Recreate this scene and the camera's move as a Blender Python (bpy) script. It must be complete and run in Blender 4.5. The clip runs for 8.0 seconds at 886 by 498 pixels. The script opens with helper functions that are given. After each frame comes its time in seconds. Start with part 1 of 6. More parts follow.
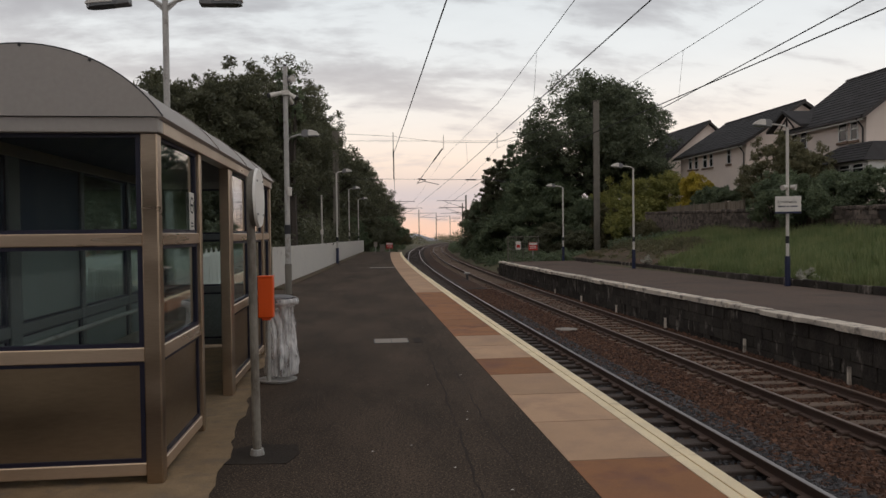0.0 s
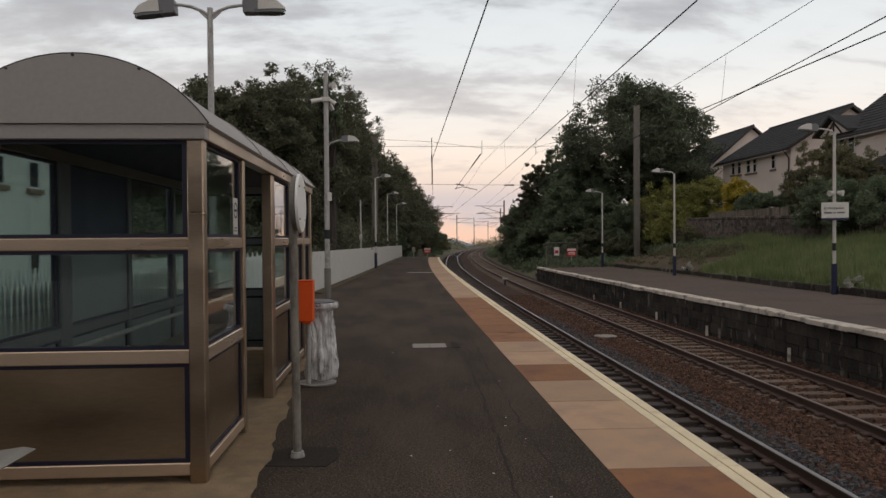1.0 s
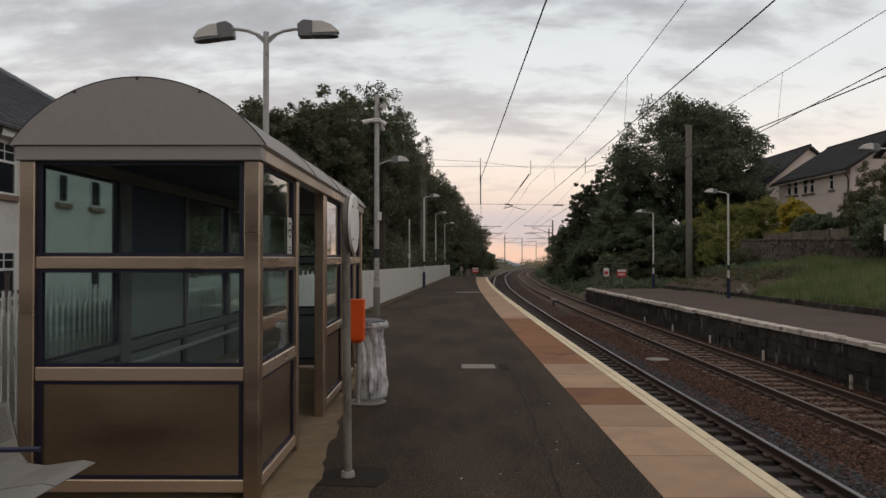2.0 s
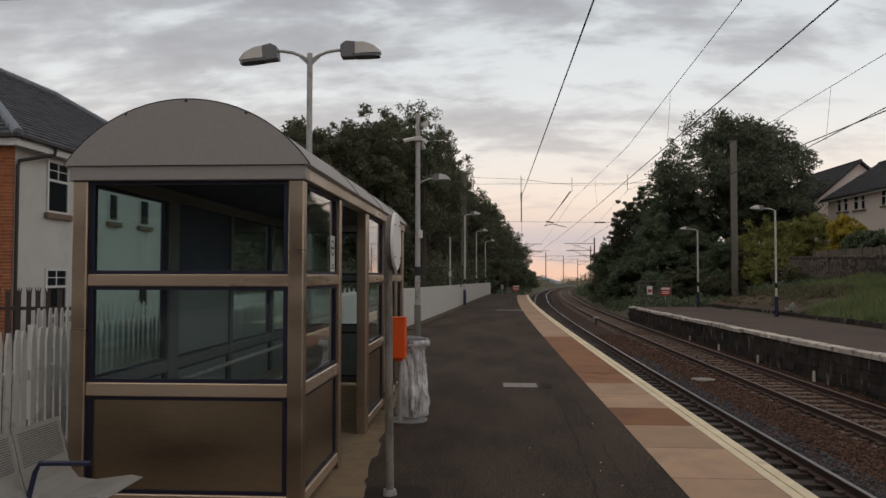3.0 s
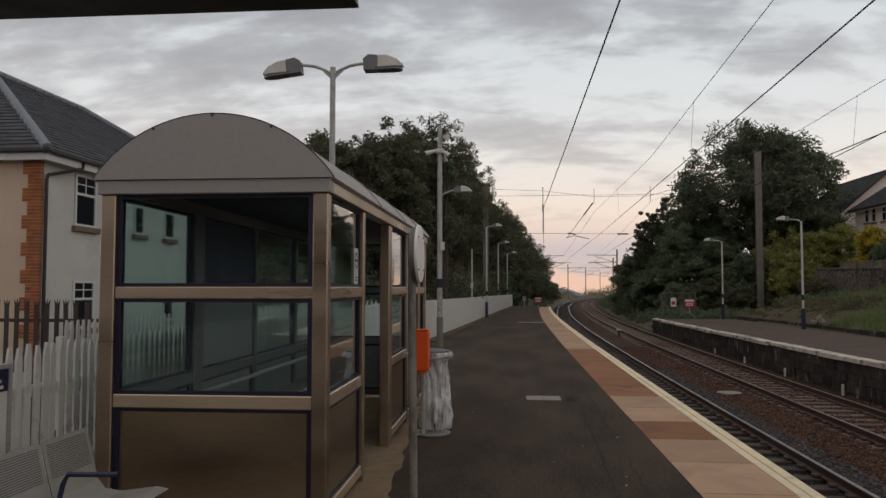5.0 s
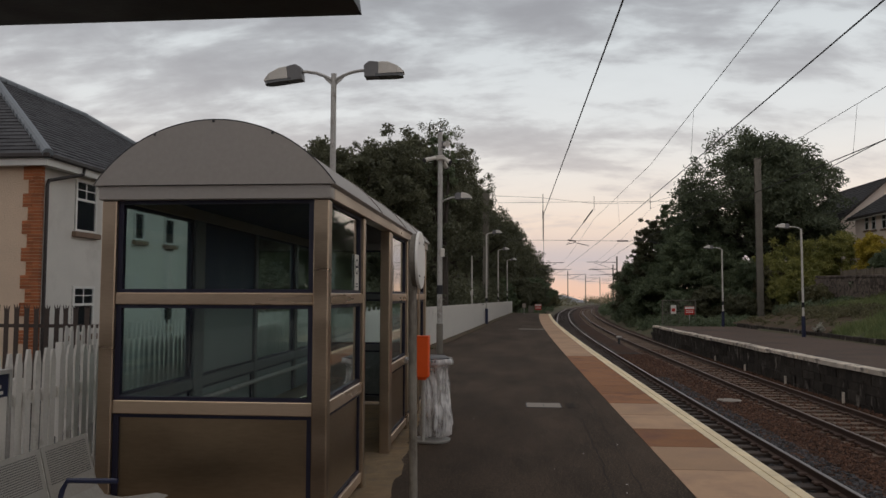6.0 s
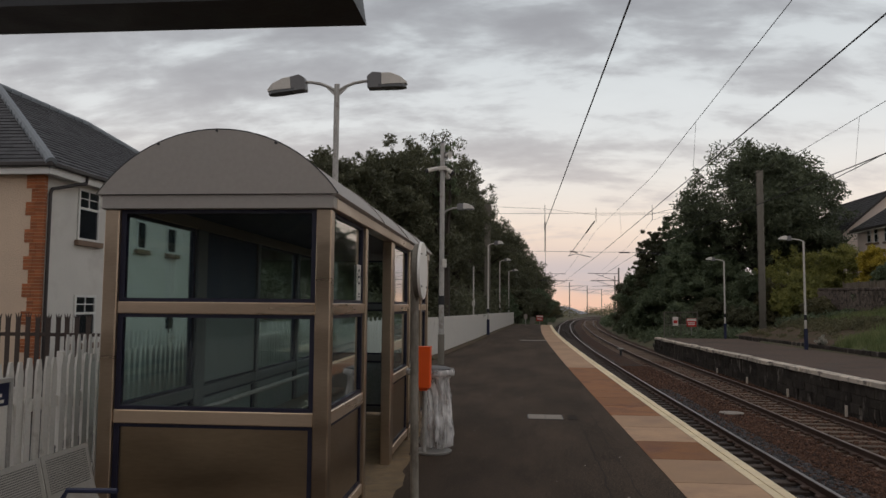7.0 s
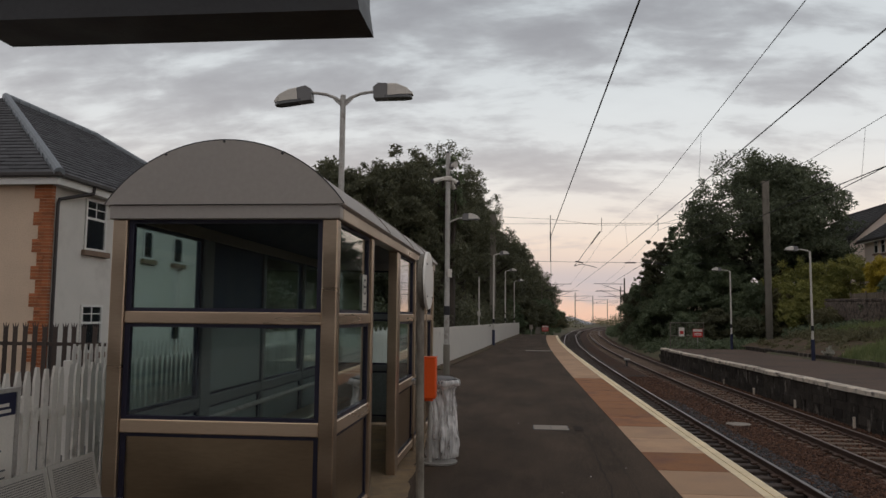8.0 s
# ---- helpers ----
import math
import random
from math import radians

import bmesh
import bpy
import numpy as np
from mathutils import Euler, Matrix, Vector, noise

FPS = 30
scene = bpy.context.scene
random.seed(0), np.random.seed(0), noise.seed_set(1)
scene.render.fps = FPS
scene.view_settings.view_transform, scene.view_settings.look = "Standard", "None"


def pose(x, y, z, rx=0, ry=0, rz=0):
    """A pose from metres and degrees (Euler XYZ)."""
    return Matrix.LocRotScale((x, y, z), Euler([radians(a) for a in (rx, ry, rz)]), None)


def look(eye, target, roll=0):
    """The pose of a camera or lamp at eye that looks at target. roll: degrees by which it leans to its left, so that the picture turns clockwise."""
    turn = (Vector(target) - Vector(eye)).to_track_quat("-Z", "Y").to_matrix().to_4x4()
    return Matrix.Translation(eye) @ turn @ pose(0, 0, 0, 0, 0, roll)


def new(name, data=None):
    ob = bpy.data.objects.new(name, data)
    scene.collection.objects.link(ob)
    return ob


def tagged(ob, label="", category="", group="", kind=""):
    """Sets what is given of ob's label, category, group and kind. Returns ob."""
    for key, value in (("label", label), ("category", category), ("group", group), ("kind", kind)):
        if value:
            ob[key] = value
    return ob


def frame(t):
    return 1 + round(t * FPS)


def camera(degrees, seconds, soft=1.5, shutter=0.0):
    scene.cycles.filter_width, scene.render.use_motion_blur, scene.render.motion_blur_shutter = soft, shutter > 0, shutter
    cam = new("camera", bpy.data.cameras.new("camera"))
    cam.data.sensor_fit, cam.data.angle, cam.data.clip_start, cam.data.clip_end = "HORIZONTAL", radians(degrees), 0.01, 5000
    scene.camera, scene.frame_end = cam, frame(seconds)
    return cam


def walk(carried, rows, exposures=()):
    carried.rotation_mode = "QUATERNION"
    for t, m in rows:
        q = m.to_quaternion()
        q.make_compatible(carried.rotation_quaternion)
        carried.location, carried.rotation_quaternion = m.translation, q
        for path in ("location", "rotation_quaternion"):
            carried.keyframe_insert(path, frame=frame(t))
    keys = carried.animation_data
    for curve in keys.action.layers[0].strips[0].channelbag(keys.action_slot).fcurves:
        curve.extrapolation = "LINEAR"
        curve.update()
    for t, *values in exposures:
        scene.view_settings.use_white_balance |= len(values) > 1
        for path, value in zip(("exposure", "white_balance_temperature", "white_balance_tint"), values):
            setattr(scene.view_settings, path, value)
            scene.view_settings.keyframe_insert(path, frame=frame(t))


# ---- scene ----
cam = camera(60.7, 8.0)
PATH = [
    (0, look((-0.106, -0.357, 1.755), (0.967, 9.583, 1.544), -0.67)),
    (0.5, look((-0.116, -0.365, 1.755), (0.663, 9.600, 1.564), -0.73)),
    (1, look((-0.121, -0.373, 1.758), (0.456, 9.607, 1.621), -0.42)),
    (1.5, look((-0.136, -0.367, 1.765), (0.179, 9.628, 1.734), -0.18)),
    (2, look((-0.156, -0.359, 1.768), (-0.206, 9.641, 1.891), 0.02)),
    (3.5, look((-0.171, -0.357, 1.771), (-0.860, 9.613, 2.195), -0.01)),
    (4, look((-0.180, -0.353, 1.777), (-0.911, 9.607, 2.240), -0.07)),
    (4.5, look((-0.182, -0.354, 1.772), (-1.035, 9.596, 2.259), -0.12)),
    (6, look((-0.190, -0.356, 1.772), (-1.056, 9.589, 2.372), 0.17)),
    (6.5, look((-0.193, -0.353, 1.769), (-1.089, 9.582, 2.435), 0.15)),
    (7, look((-0.196, -0.351, 1.772), (-1.084, 9.579, 2.511), 0.47)),
    (7.5, look((-0.197, -0.359, 1.768), (-1.140, 9.566, 2.555), 0.68)),
    (8, look((-0.198, -0.363, 1.771), (-1.157, 9.552, 2.643), 0.55)),
]
walk(cam, PATH, [(0, 0.0), (1.5, -0.02), (3.5, -0.12), (6, -0.17), (8, -0.17)])

# ---- light ----
world = bpy.data.worlds.new("dusk_sky")
scene.world = world
world.use_nodes = True
wn, wl = world.node_tree.nodes, world.node_tree.links
wn.clear()
w_out = wn.new("ShaderNodeOutputWorld")
w_bg = wn.new("ShaderNodeBackground")
w_co = wn.new("ShaderNodeTexCoord")
w_sep = wn.new("ShaderNodeSeparateXYZ")
wl.new(w_co.outputs["Generated"], w_sep.inputs[0])


def wmath(op, a, b=None, clamp=False):
    n = wn.new("ShaderNodeMath")
    n.operation, n.use_clamp = op, clamp
    for i, v in enumerate((a, b)):
        if v is None:
            continue
        if isinstance(v, (int, float)):
            n.inputs[i].default_value = v
        else:
            wl.new(v, n.inputs[i])
    return n.outputs[0]


def wmix(fac, a, b):
    n = wn.new("ShaderNodeMix")
    n.data_type = "RGBA"
    for sock, v in ((n.inputs[0], fac), (n.inputs[6], a), (n.inputs[7], b)):
        if isinstance(v, tuple):
            sock.default_value = (*v, 1)
        elif isinstance(v, (int, float)):
            sock.default_value = v
        else:
            wl.new(v, sock)
    return n.outputs[2]


def wramp(fac, stops):
    n = wn.new("ShaderNodeValToRGB")
    n.color_ramp.interpolation = "B_SPLINE"
    while len(n.color_ramp.elements) < len(stops):
        n.color_ramp.elements.new(0.5)
    for e, (p, c) in zip(n.color_ramp.elements, stops):
        e.position, e.color = p, (*c, 1)
    wl.new(fac, n.inputs[0])
    return n.outputs[0]


# clear dusk sky: a peach band on the horizon, pale above
up = wmath("MAXIMUM", w_sep.outputs[2], 0.0)
clear = wramp(up, [(0.0, (0.84, 0.52, 0.38)), (0.05, (0.92, 0.66, 0.48)), (0.13, (0.88, 0.80, 0.71)),
                   (0.22, (0.76, 0.79, 0.80)), (0.40, (0.58, 0.63, 0.66)), (1.0, (0.40, 0.45, 0.50))])
# the glow is ahead, the sky behind is cooler
ahead = wmath("MULTIPLY_ADD", w_sep.outputs[1], 0.5)
ahead.node.inputs[2].default_value = 0.5
clear = wmix(ahead, wmix(0.5, clear, (0.78, 0.78, 0.80)), clear)
# cloud sheets, seen as on a flat ceiling
flat = wmath("ADD", up, 0.34)
w_cmb = wn.new("ShaderNodeCombineXYZ")
wl.new(wmath("DIVIDE", w_sep.outputs[0], flat), w_cmb.inputs[0])
wl.new(wmath("DIVIDE", w_sep.outputs[1], flat), w_cmb.inputs[1])


def wnoise(scale, detail, dist, offset):
    m = wn.new("ShaderNodeMapping")
    m.inputs[1].default_value = offset
    m.inputs[3].default_value = (0.75, 1.5, 1.0)
    wl.new(w_cmb.outputs[0], m.inputs[0])
    n = wn.new("ShaderNodeTexNoise")
    n.inputs["Scale"].default_value, n.inputs["Detail"].default_value = scale, detail
    n.inputs["Roughness"].default_value, n.inputs["Distortion"].default_value = 0.58, dist
    wl.new(m.outputs[0], n.inputs["Vector"])
    return n.outputs[0]


big, small = wnoise(2.3, 5, 0.15, (3.1, 1.4, 0)), wnoise(5.5, 7, 0.2, (7.7, 2.3, 0))
dens = wmath("ADD", wmath("MULTIPLY", big, 0.55), wmath("MULTIPLY", small, 0.45))
more = wmath("SUBTRACT", wmath("MULTIPLY", wmath("SUBTRACT", up, 0.20), 0.36), wmath("MULTIPLY", w_sep.outputs[0], 0.10))
cover = wramp(wmath("ADD", dens, more), [(0.0, (0, 0, 0)), (0.475, (0, 0, 0)), (0.555, (0.75, 0.75, 0.75)), (0.66, (1, 1, 1)), (1.0, (1, 1, 1))])
shade = wramp(up, [(0.0, (0.58, 0.46, 0.44)), (0.14, (0.51, 0.47, 0.46)), (0.26, (0.345, 0.345, 0.368)), (0.40, (0.235, 0.238, 0.262)), (1.0, (0.24, 0.25, 0.28))])
sky_col = wmix(wmath("MULTIPLY", cover, 0.9), clear, shade)
# low bank of grey cloud over the far line
bank = wramp(up, [(0.0, (0, 0, 0)), (0.018, (0.1, 0.1, 0.1)), (0.034, (0.95, 0.95, 0.95)), (0.055, (0.95, 0.95, 0.95)), (0.075, (0.3, 0.3, 0.3)), (0.095, (0, 0, 0)), (1.0, (0, 0, 0))])
sky_col = wmix(wmath("MULTIPLY", bank, 0.8), sky_col, (0.50, 0.465, 0.50))
wl.new(sky_col, w_bg.inputs[0])
w_bg.inputs[1].default_value = 1.2
wl.new(w_bg.outputs[0], w_out.inputs[0])

sun = new("sun", bpy.data.lights.new("sun", "SUN"))
sun.data.energy, sun.data.angle, sun.data.color = 0.5, radians(70), (1.0, 0.88, 0.76)
sun.matrix_world = look((0, 0, 0), (0.12, 0.25, -1))

# ---- materials ----
def nd(m, kind, **kw):
    n = m.node_tree.nodes.new(kind)
    for k, v in kw.items():
        n.inputs[k.replace("_", " ")].default_value = v
    return n


def mat(name, col, rough=0.7, metal=0.0, var=0.25, scale=6.0, fine=60.0, bump=0.15, dirt=None, dirt_at=(0.55, 0.7), dirt_scale=2.0,
        island=0.0, rand=0.0, spec=0.5, stretch=(1, 1, 1), coat=0.0):
    """Surface with grain at two scales, optional stains of a second colour, and variation from piece to piece."""
    m = bpy.data.materials.new(name)
    m.use_nodes = True
    L = m.node_tree.links
    b = m.node_tree.nodes["Principled BSDF"]
    b.inputs["Roughness"].default_value, b.inputs["Metallic"].default_value = rough, metal
    b.inputs["Specular IOR Level"].default_value = spec
    b.inputs["Coat Weight"].default_value = coat
    co = nd(m, "ShaderNodeNewGeometry")
    mp = nd(m, "ShaderNodeMapping", Scale=stretch)
    L.new(co.outputs["Position"], mp.inputs[0])
    n1 = nd(m, "ShaderNodeTexNoise", Scale=scale, Detail=5.0)
    n2 = nd(m, "ShaderNodeTexNoise", Scale=fine, Detail=3.0)
    L.new(mp.outputs[0], n1.inputs["Vector"]), L.new(mp.outputs[0], n2.inputs["Vector"])
    mix = nd(m, "ShaderNodeMath")
    mix.operation = "ADD"
    L.new(n1.outputs[0], mix.inputs[0]), L.new(n2.outputs[0], mix.inputs[1])
    rng = nd(m, "ShaderNodeMapRange", From_Min=0.6, From_Max=1.4, To_Min=1 - var, To_Max=1 + var)
    L.new(mix.outputs[0], rng.inputs[0])
    fac = rng.outputs[0]
    for on, sock in ((rand, None), (island, None)):
        if on:
            if on is rand:
                s = nd(m, "ShaderNodeObjectInfo").outputs["Random"]
            else:
                s = co.outputs["Random Per Island"]
            r2 = nd(m, "ShaderNodeMapRange", To_Min=1 - on, To_Max=1 + on)
            L.new(s, r2.inputs[0])
            mu = nd(m, "ShaderNodeMath")
            mu.operation = "MULTIPLY"
            L.new(fac, mu.inputs[0]), L.new(r2.outputs[0], mu.inputs[1])
            fac = mu.outputs[0]
    vm = nd(m, "ShaderNodeVectorMath")
    vm.operation = "SCALE"
    vm.inputs[0].default_value = col
    L.new(fac, vm.inputs["Scale"])
    colour = vm.outputs[0]
    if dirt:
        n3 = nd(m, "ShaderNodeTexNoise", Scale=dirt_scale, Detail=7.0, Roughness=0.65)
        L.new(mp.outputs[0], n3.inputs["Vector"])
        r3 = nd(m, "ShaderNodeMapRange", From_Min=dirt_at[0], From_Max=dirt_at[1])
        L.new(n3.outputs[0], r3.inputs[0])
        mx = nd(m, "ShaderNodeMix")
        mx.data_type = "RGBA"
        L.new(r3.outputs[0], mx.inputs[0]), L.new(colour, mx.inputs[6])
        mx.inputs[7].default_value = (*dirt, 1)
        colour = mx.outputs[2]
    L.new(colour, b.inputs["Base Color"])
    rr = nd(m, "ShaderNodeMapRange", From_Min=0.3, From_Max=0.7, To_Min=max(0.02, rough - 0.1), To_Max=min(1, rough + 0.1))
    L.new(n1.outputs[0], rr.inputs[0]), L.new(rr.outputs[0], b.inputs["Roughness"])
    if bump:
        bp = nd(m, "ShaderNodeBump", Strength=bump, Distance=0.02)
        L.new(n2.outputs[0], bp.inputs["Height"]), L.new(bp.outputs[0], b.inputs["Normal"])
    return m


def leaf_mat(name, a, b2):
    m = bpy.data.materials.new(name)
    m.use_nodes = True
    L = m.node_tree.links
    b = m.node_tree.nodes["Principled BSDF"]
    g = nd(m, "ShaderNodeNewGeometry")
    mx = nd(m, "ShaderNodeMix")
    mx.data_type = "RGBA"
    mx.inputs[6].default_value, mx.inputs[7].default_value = (*a, 1), (*b2, 1)
    spray = nd(m, "ShaderNodeTexNoise", Scale=1.1, Detail=3.0)
    rng = nd(m, "ShaderNodeMapRange", From_Min=0.36, From_Max=0.64)
    avg = nd(m, "ShaderNodeMath")
    avg.operation = "MULTIPLY_ADD"
    avg.inputs[1].default_value = 0.55
    half = nd(m, "ShaderNodeMath")
    half.operation = "MULTIPLY"
    half.inputs[1].default_value = 0.55
    L.new(g.outputs["Position"], spray.inputs["Vector"]), L.new(spray.outputs[0], rng.inputs[0]), L.new(rng.outputs[0], half.inputs[0])
    L.new(g.outputs["Random Per Island"], avg.inputs[0]), L.new(half.outputs[0], avg.inputs[2])
    L.new(avg.outputs[0], mx.inputs[0]), L.new(mx.outputs[2], b.inputs["Base Color"])
    b.inputs["Roughness"].default_value = 0.5
    b.inputs["Specular IOR Level"].default_value = 0.4
    tr, mix = nd(m, "ShaderNodeBsdfTranslucent"), nd(m, "ShaderNodeMixShader")
    L.new(mx.outputs[2], tr.inputs[0])
    mix.inputs[0].default_value = 0.4
    L.new(b.outputs[0], mix.inputs[1]), L.new(tr.outputs[0], mix.inputs[2])
    L.new(mix.outputs[0], m.node_tree.nodes["Material Output"].inputs[0])
    return m


def glass_mat(name, tint, rough=0.02):
    m = bpy.data.materials.new(name)
    m.use_nodes = True
    b = m.node_tree.nodes["Principled BSDF"]
    b.inputs["Base Color"].default_value = (*tint, 1)
    b.inputs["Transmission Weight"].default_value = 1.0
    b.inputs["Roughness"].default_value, b.inputs["IOR"].default_value = rough, 1.45
    return m


def asphalt_mat(name, dark, light, speck):
    """Worn tarmac: aggregate specks, broad lighter wear and dark damp patches."""
    m = bpy.data.materials.new(name)
    m.use_nodes = True
    L, b = m.node_tree.links, m.node_tree.nodes["Principled BSDF"]
    g = nd(m, "ShaderNodeNewGeometry")

    def noise_of(scale, detail, lo, hi, stretch=(1, 1, 1)):
        mp = nd(m, "ShaderNodeMapping", Scale=stretch)
        n = nd(m, "ShaderNodeTexNoise", Scale=scale, Detail=detail, Roughness=0.62)
        r = nd(m, "ShaderNodeMapRange", From_Min=lo, From_Max=hi)
        L.new(g.outputs["Position"], mp.inputs[0]), L.new(mp.outputs[0], n.inputs["Vector"]), L.new(n.outputs[0], r.inputs[0])
        return r.outputs[0]

    def mixed(f, a, c):
        n = nd(m, "ShaderNodeMix")
        n.data_type = "RGBA"
        L.new(f, n.inputs[0])
        for s, v in ((n.inputs[6], a), (n.inputs[7], c)):
            if isinstance(v, tuple):
                s.default_value = (*v, 1)
            else:
                L.new(v, s)
        return n.outputs[2]
    grain, wear, spots = noise_of(52, 4, 0.36, 0.62), noise_of(0.55, 7, 0.40, 0.62, (1.5, 0.5, 1)), noise_of(62, 2, 0.58, 0.68)
    col = mixed(wear, dark, light)
    col = mixed(grain, tuple(0.45 * v for v in dark), col)
    col = mixed(spots, col, speck)
    L.new(col, b.inputs["Base Color"])
    b.inputs["Roughness"].default_value, b.inputs["Specular IOR Level"].default_value = 0.9, 0.16
    bp = nd(m, "ShaderNodeBump", Strength=0.5, Distance=0.008)
    L.new(grain, bp.inputs["Height"]), L.new(bp.outputs[0], b.inputs["Normal"])
    return m


M_ASPHALT = asphalt_mat("asphalt", (0.060, 0.044, 0.032), (0.128, 0.091, 0.065), (0.21, 0.155, 0.114))
M_PATCH = mat("asphalt_patch", (0.042, 0.034, 0.028), 0.95, spec=0.15, var=0.35, scale=3, fine=150, bump=0.6)
M_ASPHALT2 = mat("asphalt_far_platform", (0.125, 0.090, 0.072), 0.9, var=0.3, scale=0.8, fine=50, bump=0.4, dirt=(0.095, 0.072, 0.060), dirt_at=(0.5, 0.65), dirt_scale=0.3, spec=0.2)
M_CONC = mat("concrete_apron", (0.29, 0.205, 0.122), 0.9, var=0.35, scale=5, fine=130, bump=0.6, dirt=(0.22, 0.165, 0.115), dirt_at=(0.50, 0.66), dirt_scale=4, spec=0.2)
M_COVER = mat("grey_concrete_cover", (0.30, 0.262, 0.222), 0.9, var=0.25, scale=5, fine=80, bump=0.3)
M_SLAB = mat("cream_slab", (0.47, 0.305, 0.195), 0.85, var=0.16, scale=2.5, fine=140, bump=0.25, rand=0.12, dirt=(0.38, 0.25, 0.175), dirt_at=(0.5, 0.7), dirt_scale=1.2, spec=0.2)
M_TERRA = mat("terracotta_slab", (0.31, 0.148, 0.074), 0.85, var=0.2, scale=2.5, fine=140, bump=0.25, rand=0.1, dirt=(0.20, 0.10, 0.07), dirt_at=(0.5, 0.7), dirt_scale=1.5, spec=0.2)
M_EDGE = mat("yellowed_white_edging", (0.86, 0.71, 0.47), 0.75, var=0.15, scale=4, fine=100, bump=0.25, rand=0.06, dirt=(0.55, 0.43, 0.27), dirt_at=(0.58, 0.74), dirt_scale=3)
M_EDGE2 = mat("weathered_white_coping", (0.66, 0.57, 0.47), 0.85, var=0.2, scale=3, fine=80, bump=0.4, rand=0.12, dirt=(0.20, 0.165, 0.14), dirt_at=(0.50, 0.63), dirt_scale=2.6)
M_STONE = mat("sooty_stone", (0.052, 0.044, 0.037), 0.95, var=0.55, scale=4, fine=40, bump=0.9, rand=0.3, spec=0.2, dirt=(0.27, 0.235, 0.20), dirt_at=(0.57, 0.68), dirt_scale=3.0, stretch=(1, 1, 0.4))
M_RUBBLE = mat("rubble_stone", (0.125, 0.100, 0.084), 0.95, var=0.45, scale=4, fine=40, bump=0.9, rand=0.5, dirt=(0.06, 0.05, 0.042), dirt_at=(0.5, 0.62), dirt_scale=3, spec=0.2)
M_MORTAR = mat("dark_mortar", (0.036, 0.032, 0.028), 0.95, var=0.4, scale=5, fine=60, bump=0.6)
M_BALLAST = mat("rusty_ballast", (0.072, 0.039, 0.025), 0.95, spec=0.2, var=0.6, scale=9, fine=42, bump=1.0, dirt=(0.045, 0.034, 0.030), dirt_at=(0.48, 0.62), dirt_scale=0.8)
M_BSTONE = mat("ballast_stone", (0.092, 0.045, 0.027), 0.9, var=0.4, scale=9, fine=50, bump=0.5, island=0.6)
M_BGREY = mat("grey_ballast_stone", (0.066, 0.062, 0.064), 0.85, var=0.4, scale=9, fine=50, bump=0.5, island=0.6)
M_SLEEPER = mat("weathered_sleeper", (0.155, 0.108, 0.078), 0.9, var=0.35, scale=4, fine=50, bump=0.5, rand=0.25)
M_SLEEPER_D = mat("oily_sleeper", (0.062, 0.045, 0.036), 0.85, var=0.35, scale=4, fine=50, bump=0.5, rand=0.25)
M_RAIL = mat("rusty_rail", (0.085, 0.050, 0.036), 0.75, var=0.3, scale=5, fine=60, bump=0.3)
M_RAILTOP = mat("worn_rail_head", (0.30, 0.265, 0.245), 0.38, metal=1.0, var=0.12, scale=3, fine=30, bump=0.02, stretch=(1, 0.1, 1))
M_RAILTOP_D = mat("dull_rail_head", (0.17, 0.115, 0.085), 0.45, metal=0.6, var=0.15, scale=3, fine=30, bump=0.05, stretch=(1, 0.1, 1))
M_STEEL = mat("bronzed_steel", (0.44, 0.34, 0.25), 0.37, metal=1.0, var=0.12, scale=1.5, fine=40, bump=0.03, stretch=(0.3, 1, 3))
# paler copy of the bronze: sky light caught by the rails, put into colour
M_STEEL_LIT = mat("sky_lit_bronze_rail", (0.62, 0.47, 0.34), 0.34, metal=0.7, var=0.1, scale=1.5, fine=40, bump=0.03, stretch=(0.3, 0.3, 3))
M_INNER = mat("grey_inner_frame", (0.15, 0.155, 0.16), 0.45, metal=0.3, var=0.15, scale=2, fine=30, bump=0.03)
M_STEEL_P = mat("steel_panel", (0.36, 0.27, 0.18), 0.38, metal=1.0, var=0.14, scale=1.2, fine=30, bump=0.02, stretch=(0.4, 0.4, 2))
M_ROOF_S = mat("grey_shelter_roof", (0.37, 0.335, 0.305), 0.62, metal=0.25, var=0.07, scale=1.2, fine=30, bump=0.04)
M_LINING = mat("dark_blue_lining", (0.024, 0.038, 0.070), 0.55, var=0.2, scale=2, fine=30, bump=0.03)
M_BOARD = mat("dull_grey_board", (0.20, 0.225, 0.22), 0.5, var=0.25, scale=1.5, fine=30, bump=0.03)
M_GASKET = mat("navy_gasket", (0.010, 0.009, 0.026), 0.5, var=0.2, bump=0.05)
M_DARK = mat("dark_grey_paint", (0.030, 0.029, 0.031), 0.5, var=0.2, bump=0.06)
M_GALV = mat("galvanised_steel", (0.42, 0.40, 0.375), 0.55, metal=0.35, var=0.22, scale=4, fine=35, bump=0.12, dirt=(0.25, 0.22, 0.19), dirt_at=(0.55, 0.7), dirt_scale=5)
M_GALV_D = mat("tarnished_mast_steel", (0.19, 0.17, 0.14), 0.7, metal=0.2, var=0.25, scale=3, fine=35, bump=0.15)
M_POLE = mat("scuffed_pole_steel", (0.27, 0.24, 0.20), 0.6, metal=0.3, var=0.3, scale=6, fine=35, bump=0.12, dirt=(0.15, 0.125, 0.10), dirt_at=(0.5, 0.66), dirt_scale=7, stretch=(1, 1, 0.5))
M_LAMPW = mat("pale_lamp_paint", (0.55, 0.51, 0.46), 0.5, var=0.12, scale=3, fine=50, bump=0.05)
M_LAMPG = mat("grey_lamp_housing", (0.16, 0.155, 0.155), 0.5, var=0.12, bump=0.05)
